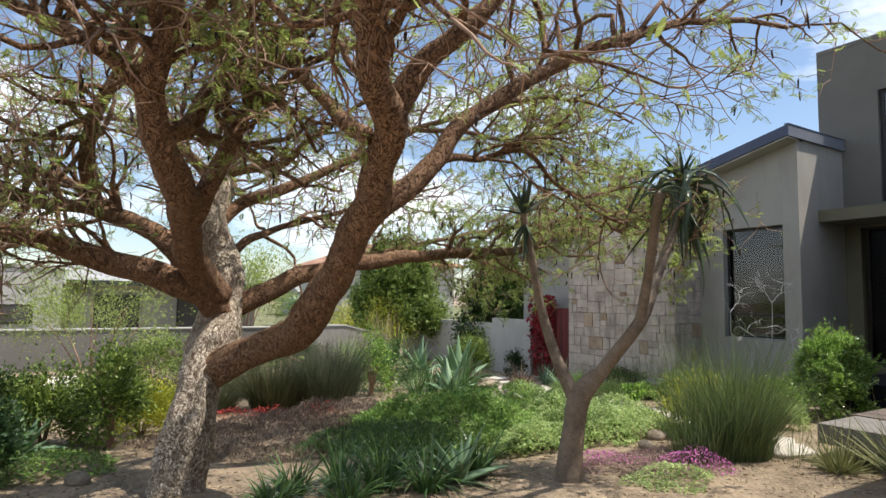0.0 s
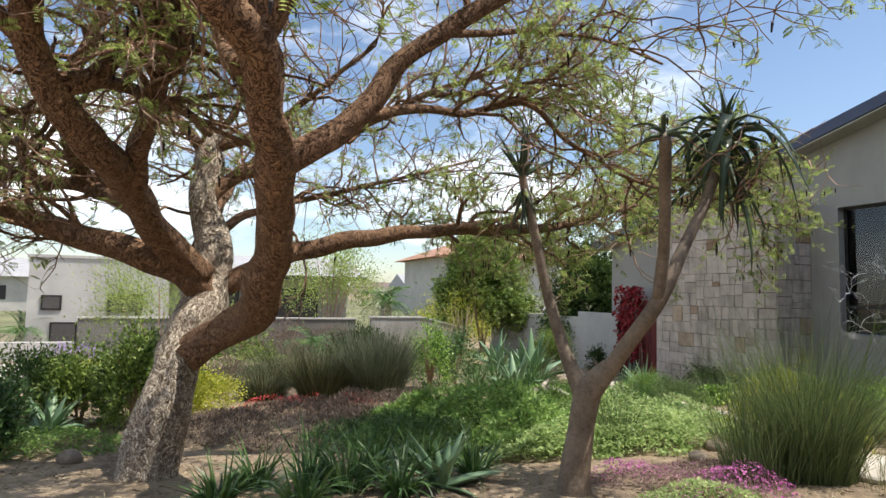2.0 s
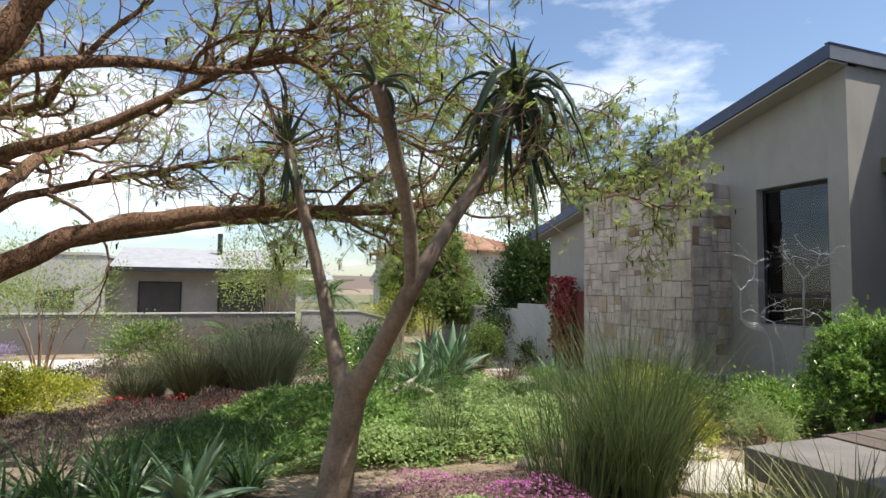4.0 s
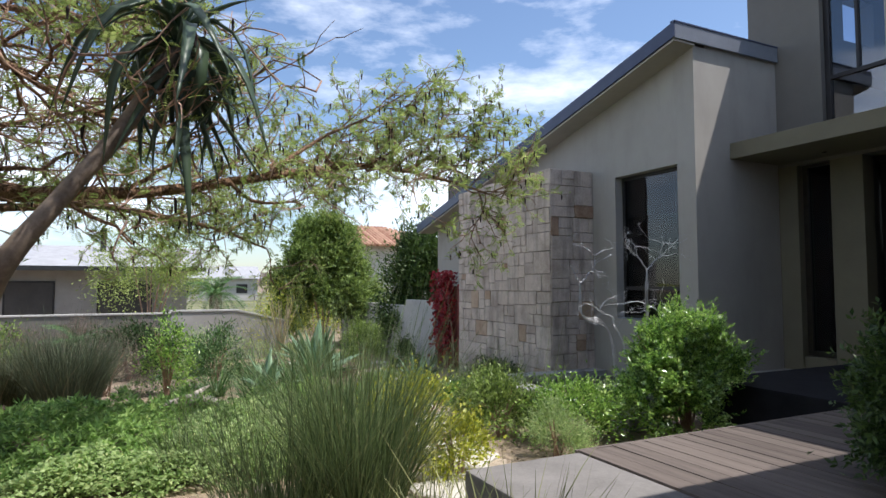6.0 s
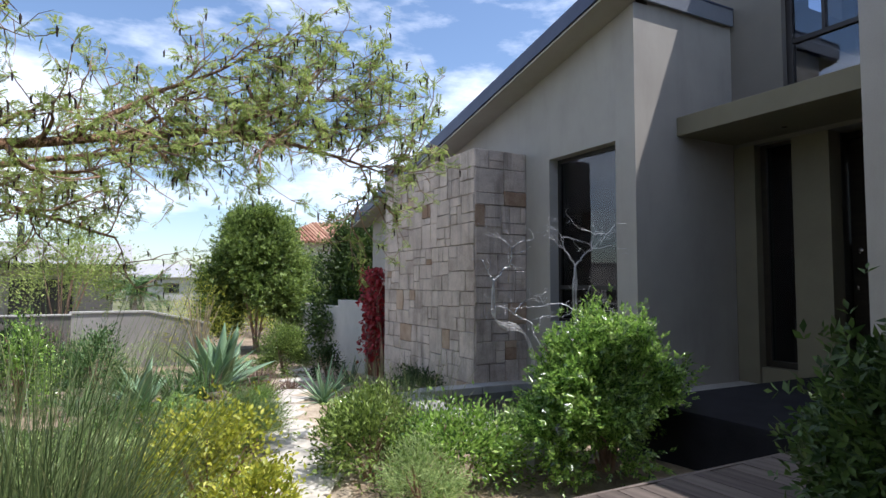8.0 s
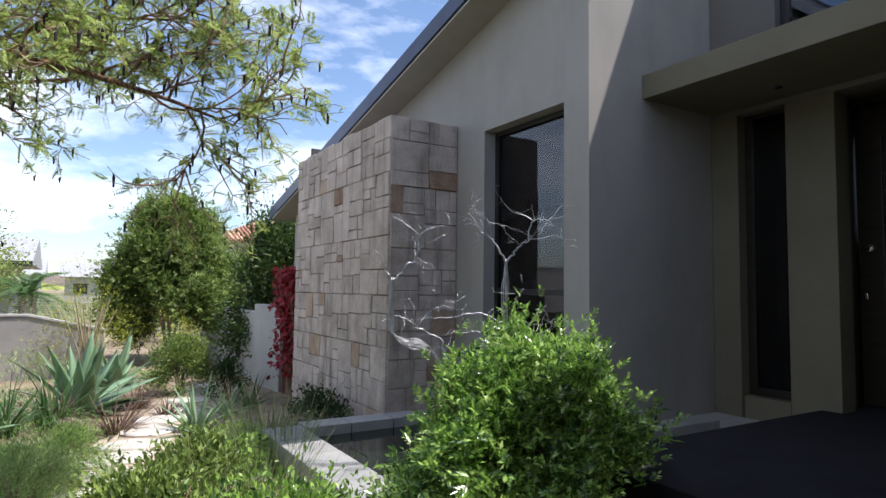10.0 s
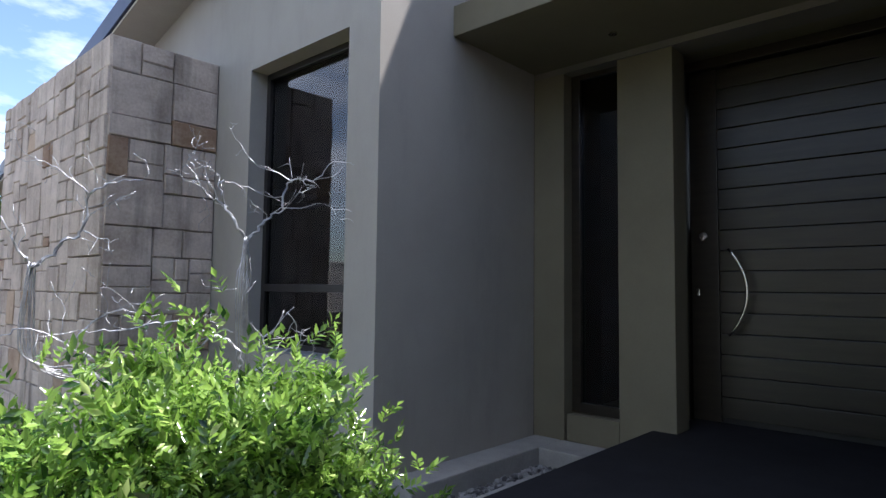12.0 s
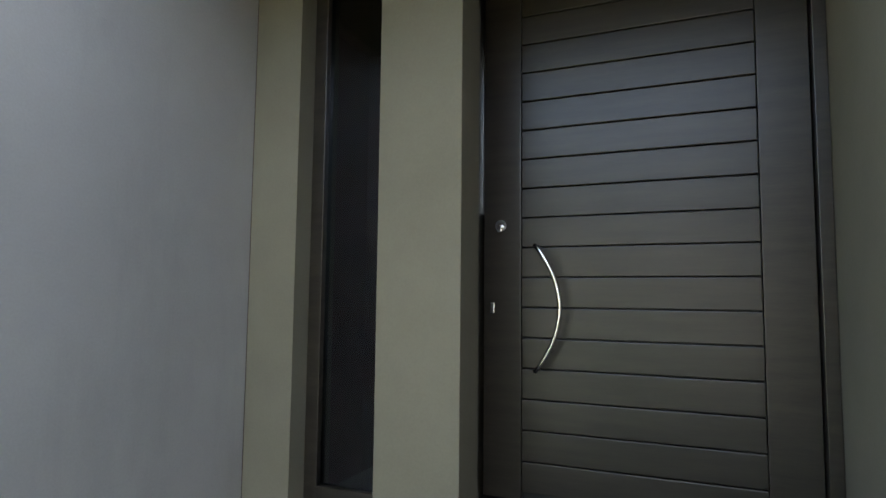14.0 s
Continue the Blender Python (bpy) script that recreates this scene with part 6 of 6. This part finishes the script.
make_cover("ground_cover", 5.75, 5.55, 1.0, 0.6, 0.16, 5200, 0.035, PINK_GREY, "low grey-pink succulent carpet", seed=157, ratio=0.3)
make_cover("ground_cover", 5.2, 5.0, 0.5, 0.35, 0.14, 1600, 0.035, COVER_LEAF, "low grey-green carpet plants", seed=158)


def make_litter():
    """Fallen leaves, bark chips and small stones on the bare soil."""
    rng = np.random.default_rng(77)
    n = 34000
    X, Y = rng.uniform(-1.5, 9.8, n), rng.uniform(2.5, 13.5, n)
    P = np.array([(x, y, ground_z(x, y) + 0.004) for x, y in zip(X, Y)])
    D = unit(rng.normal(size=(n, 3)) * np.array((1, 1, 0.12)))
    N = unit(rng.normal(size=(n, 3)) * 0.35 + np.array((0, 0, 1.0)))
    L = rng.uniform(0.02, 0.07, n)
    V, F = leaf_arrays(P, D, N, L, L * rng.uniform(0.15, 0.5, n))
    tagged(link_leaves("leaf_litter", V, F, DRY_TWIG), "dry fallen leaves and bark chips on the soil", "leaf litter", kind="stuff")


make_litter()


# ---- small things ----
def make_creeper():
    rng = np.random.default_rng(5)
    n = 1700
    top = tagged(empty("red_creeper", (11.93, 14.15, -1.0)), "crimson-leaved creeper hanging over the gate", "creeper")
    P = np.stack((rng.normal(0, 0.10, n), rng.uniform(-0.15, 0.8, n), rng.uniform(0.35, 2.4, n)), 1)
    keep = rng.uniform(0, 1, n) < np.clip((P[:, 2] - 0.2) / 1.4, 0.15, 1) * np.clip(1.3 - np.abs(P[:, 1] - 0.2), 0.3, 1)
    P = P[keep]
    D = unit(rng.normal(size=P.shape) * 0.6 + np.array((-0.4, 0, -0.4)))
    N = unit(rng.normal(size=P.shape) * 0.5 + np.array((-1.0, -0.3, 0.3)))
    L = rng.uniform(0.07, 0.13, len(P))
    V, F = leaf_arrays(P, D, N, L, L * 0.75)
    link_leaves("foliage", V, F, RED_LEAF, top)["kind"] = "stuff"
    pile = Pile()
    r = random.Random(9)
    for i in range(7):
        x = r.uniform(-0.15, 0.6)
        pts, rr = smooth_path([(0.02, x, 0.0), (0.0, x + r.uniform(-0.15, 0.15), 0.9), (-0.03, x + r.uniform(-0.3, 0.3), 1.6), (-0.08, x + r.uniform(-0.4, 0.4), 2.2)], [0.014, 0.011, 0.008, 0.004], 4)
        pile.put(*tube_arrays(pts, rr, 5))
    pile.link("stem_mass", TWIG, top)["kind"] = "stuff"


make_creeper()


def wire_branch(pile, rng, p, d, length, r, depth):
    """Crooked twisted wire that forks again and again."""
    n = max(4, int(length / 0.035))
    pts, q, w = [], np.array(p, float), np.array(d, float)
    for i in range(n + 1):
        pts.append(q)
        w = w + np.array([rng.gauss(0, 0.30) for _ in range(3)]) + np.array((0, 0, 0.03))
        w /= np.linalg.norm(w)
        q = q + w * length / n
        if depth and i > n * 0.25 and rng.random() < (0.36 if depth > 1 else 0.30):
            s = w + np.array([rng.gauss(0, 0.8) for _ in range(3)])
            s /= np.linalg.norm(s)
            wire_branch(pile, rng, q, s, length * rng.uniform(0.35, 0.65), r * 0.62, depth - 1)
    pile.put(*tube_arrays(pts, [max(0.0013, r * (1 - 0.75 * i / n)) for i in range(n + 1)], 5))


def make_wire_tree(trunk, boughs, strands, seed, label, wide=0.075):
    """A trunk of separate strands that gather into twisted boughs with crooked twigs."""
    base = trunk[0]
    tree = tagged(empty("wire_tree", base), label, "wire sculpture")
    O = np.array(base)
    rng = random.Random(seed)
    for k in range(strands):
        u = 2 * k / (strands - 1) - 1
        line = []
        for i, b in enumerate(trunk):
            q = i / (len(trunk) - 1)
            spread = wide * (1 - 0.75 * q ** 3)
            line.append(np.array(b) + np.array((u * spread * 0.8, u * spread * 0.5, -u * spread * 0.7)) + np.array([rng.gauss(0, 0.004) for _ in range(3)]))
        p, r = smooth_path(line, [0.003] * len(line), 7)
        v, f = tube_arrays([q - O for q in p], r, 5)
        link_mesh("strand", v, f, WIRE, tree, "", True)
    for pts, r0 in boughs:
        pile = Pile()
        p, r = smooth_path(pts, [0.75 * r0 * (1 - 0.75 * i / (len(pts) - 1)) for i in range(len(pts))], 6)
        p = [q + np.array([rng.gauss(0, 0.006) for _ in range(3)]) for q in p]
        for turn in range(3):
            v, f = tube_arrays([q - O + 0.6 * r[i] * np.array((math.cos(i * 0.9 + turn * 2.09), math.sin(i * 0.9 + turn * 2.09), 0.5 * math.sin(i * 0.9 + turn * 2.09))) for i, q in enumerate(p)], [k * 0.62 for k in r], 5)
            pile.put(v, f)
        for i in range(len(p) // 3, len(p)):
            if rng.random() < 0.42 or i == len(p) - 1:
                w = p[i] - p[i - 1]
                w = w / np.linalg.norm(w) + np.array([rng.gauss(0, 0.7), rng.gauss(0, 0.5), rng.gauss(0.15, 0.5)])
                wire_branch(pile, rng, p[i] - O, w / np.linalg.norm(w), rng.uniform(0.09, 0.24), max(0.0018, r[i] * 0.42), 2)
        pile.link("bough", WIRE, tree, "", True)
    return tree


WT = "wire tree sculpture of twisted galvanised wire above the pond"
make_wire_tree([(11.15, 7.7, -0.5), (11.12, 7.72, 0.2), (11.04, 7.74, 0.50), (10.93, 7.78, 0.60), (10.81, 7.81, 0.61), (10.70, 7.84, 0.68), (10.68, 7.85, 0.82), (10.68, 7.85, 0.98), (10.68, 7.85, 1.12)], [
    ([(10.68, 7.85, 1.12), (10.61, 7.87, 1.23), (10.56, 7.90, 1.36)], 0.011),
    ([(10.68, 7.85, 1.12), (10.72, 7.84, 1.14), (10.80, 7.82, 1.24), (10.87, 7.80, 1.30), (10.88, 7.79, 1.47), (10.79, 7.82, 1.56), (10.67, 7.85, 1.63)], 0.013),
    ([(10.87, 7.80, 1.30), (10.97, 7.77, 1.25)], 0.007),
    ([(10.88, 7.79, 1.47), (10.99, 7.76, 1.55), (11.12, 7.71, 1.58)], 0.008)], 11, 201, WT)
make_wire_tree([(11.70, 7.75, -0.5), (11.66, 7.65, 0.4), (11.62, 7.60, 0.98), (11.63, 7.60, 1.13), (11.63, 7.60, 1.30)], [
    ([(11.63, 7.60, 1.30), (11.52, 7.67, 1.49), (11.44, 7.70, 1.54), (11.35, 7.75, 1.70)], 0.013),
    ([(11.52, 7.67, 1.49), (11.51, 7.67, 1.61), (11.71, 7.56, 1.57)], 0.008),
    ([(11.63, 7.60, 1.30), (11.72, 7.55, 1.40), (11.79, 7.51, 1.47), (11.94, 7.41, 1.50)], 0.012),
    ([(11.79, 7.51, 1.47), (11.83, 7.48, 1.64), (11.94, 7.41, 1.66), (12.02, 7.34, 1.76)], 0.008),
    ([(11.83, 7.48, 1.64), (11.67, 7.58, 1.72)], 0.006)], 9, 202, WT)
make_wire_tree([(11.42, 7.12, -0.5), (11.38, 7.10, 0.2), (11.37, 7.09, 0.44), (11.35, 7.11, 0.61)], [
    ([(11.35, 7.11, 0.61), (11.33, 7.12, 0.74), (11.24, 7.17, 0.82), (11.08, 7.24, 0.87), (10.89, 7.32, 0.84), (10.74, 7.37, 0.84)], 0.012),
    ([(11.35, 7.11, 0.61), (11.47, 7.04, 0.70), (11.43, 7.06, 0.79), (11.47, 7.04, 0.83)], 0.011),
    ([(11.47, 7.04, 0.70), (11.60, 6.95, 0.79)], 0.007),
    ([(11.24, 7.17, 0.82), (11.15, 7.21, 0.74), (10.92, 7.31, 0.75)], 0.007)], 8, 203, WT)
make_wire_tree([(11.25, 7.48, -0.5), (11.15, 7.50, 0.1), (11.08, 7.52, 0.38), (10.99, 7.55, 0.55)], [
    ([(10.99, 7.55, 0.55), (10.96, 7.56, 0.66), (10.79, 7.61, 0.75), (10.64, 7.65, 0.84), (10.50, 7.67, 0.80)], 0.012),
    ([(10.79, 7.61, 0.75), (10.91, 7.58, 0.90), (11.06, 7.52, 0.90)], 0.007)], 8, 204, WT)


def make_bollard(x, y):
    b = tagged(empty("path_light", (x, y, ground_z(x, y))), "short black metal path light beside the deck", "path light")
    v, f = tube_arrays([(0, 0, -0.05), (0, 0, 0.43)], [0.022, 0.022], 12)
    link_mesh("post", v, f, BLACK_METAL, b)
    v, f = tube_arrays([(0, 0, 0.43), (0, 0, 0.445), (0, 0, 0.50), (0, 0, 0.51)], [0.024, 0.036, 0.036, 0.02], 14)
    link_mesh("head", v, f, BLACK_METAL, b)


make_bollard(7.06, 3.45)


def make_driftwood():
    d = tagged(empty("driftwood", (5.95, 8.65, ground_z(5.95, 8.65) + 0.36)), "bleached piece of driftwood lying in the ground cover", "driftwood")
    rng = random.Random(6)
    for pts, rad in (([(-0.32, 0.05, 0.0), (-0.1, 0.0, 0.07), (0.12, -0.03, 0.09), (0.38, -0.1, 0.0)], [0.03, 0.07, 0.06, 0.02]), ([(-0.05, 0.0, 0.06), (0.08, 0.12, 0.14), (0.2, 0.2, 0.2)], [0.05, 0.035, 0.012]), ([(-0.1, 0, 0.05), (-0.2, -0.14, 0.1), (-0.3, -0.2, 0.06)], [0.045, 0.03, 0.01])):
        p, r = smooth_path(pts, rad, 5)
        v, f = tube_arrays(p, r, 9, 0.35, rng)
        link_mesh("limb", v, f, DRIFTWOOD, d, "", True)


make_driftwood()


def make_rocks():
    rng = random.Random(14)
    for x, y, s in ((6.9, 6.5, 0.14), (6.3, 6.2, 0.10), (7.3, 6.1, 0.12), (8.0, 8.1, 0.11), (8.15, 10.0, 0.14), (9.9, 8.6, 0.12), (3.1, 7.3, 0.10), (1.9, 6.9, 0.09), (0.4, 8.2, 0.12), (8.6, 12.9, 0.16), (5.98, 8.68, 0.34)):
        bm = bmesh.new()
        bmesh.ops.create_icosphere(bm, subdivisions=3, radius=s)
        k = rng.random() * 50
        for v in bm.verts:
            v.co *= 1 + 0.35 * noise.noise(v.co * 6 / (s * 10) + Vector((k, k, k)))
            v.co.z *= 0.62
        ob = part("garden_rock", bm, ROCK, smooth=True)
        ob.location = (x, y, ground_z(x, y) + s * 0.3)
        tagged(ob, "rough brown garden rock half sunk in soil", "rock", "rocks in the garden")


make_rocks()


def make_pebbles():
    pile = Pile()
    rng = random.Random(17)
    for i in range(420):
        x, y, s = rng.uniform(12.62, 13.98), rng.uniform(7.02, 7.23), rng.uniform(0.014, 0.03)
        z = -0.36 + rng.uniform(0, 0.03)
        pile.put(*tube_arrays([(x - s, y, z), (x - s * 0.5, y, z), (x + s * 0.5, y + 0.003, z), (x + s, y, z)], [s * 0.3, s * 0.8, s * 0.75, s * 0.3], 6))
    tagged(pile.link("pebbles", PEBBLE, smooth=True), "dark rounded pebbles in the channel by the wall", "pebbles", kind="stuff")


make_pebbles()
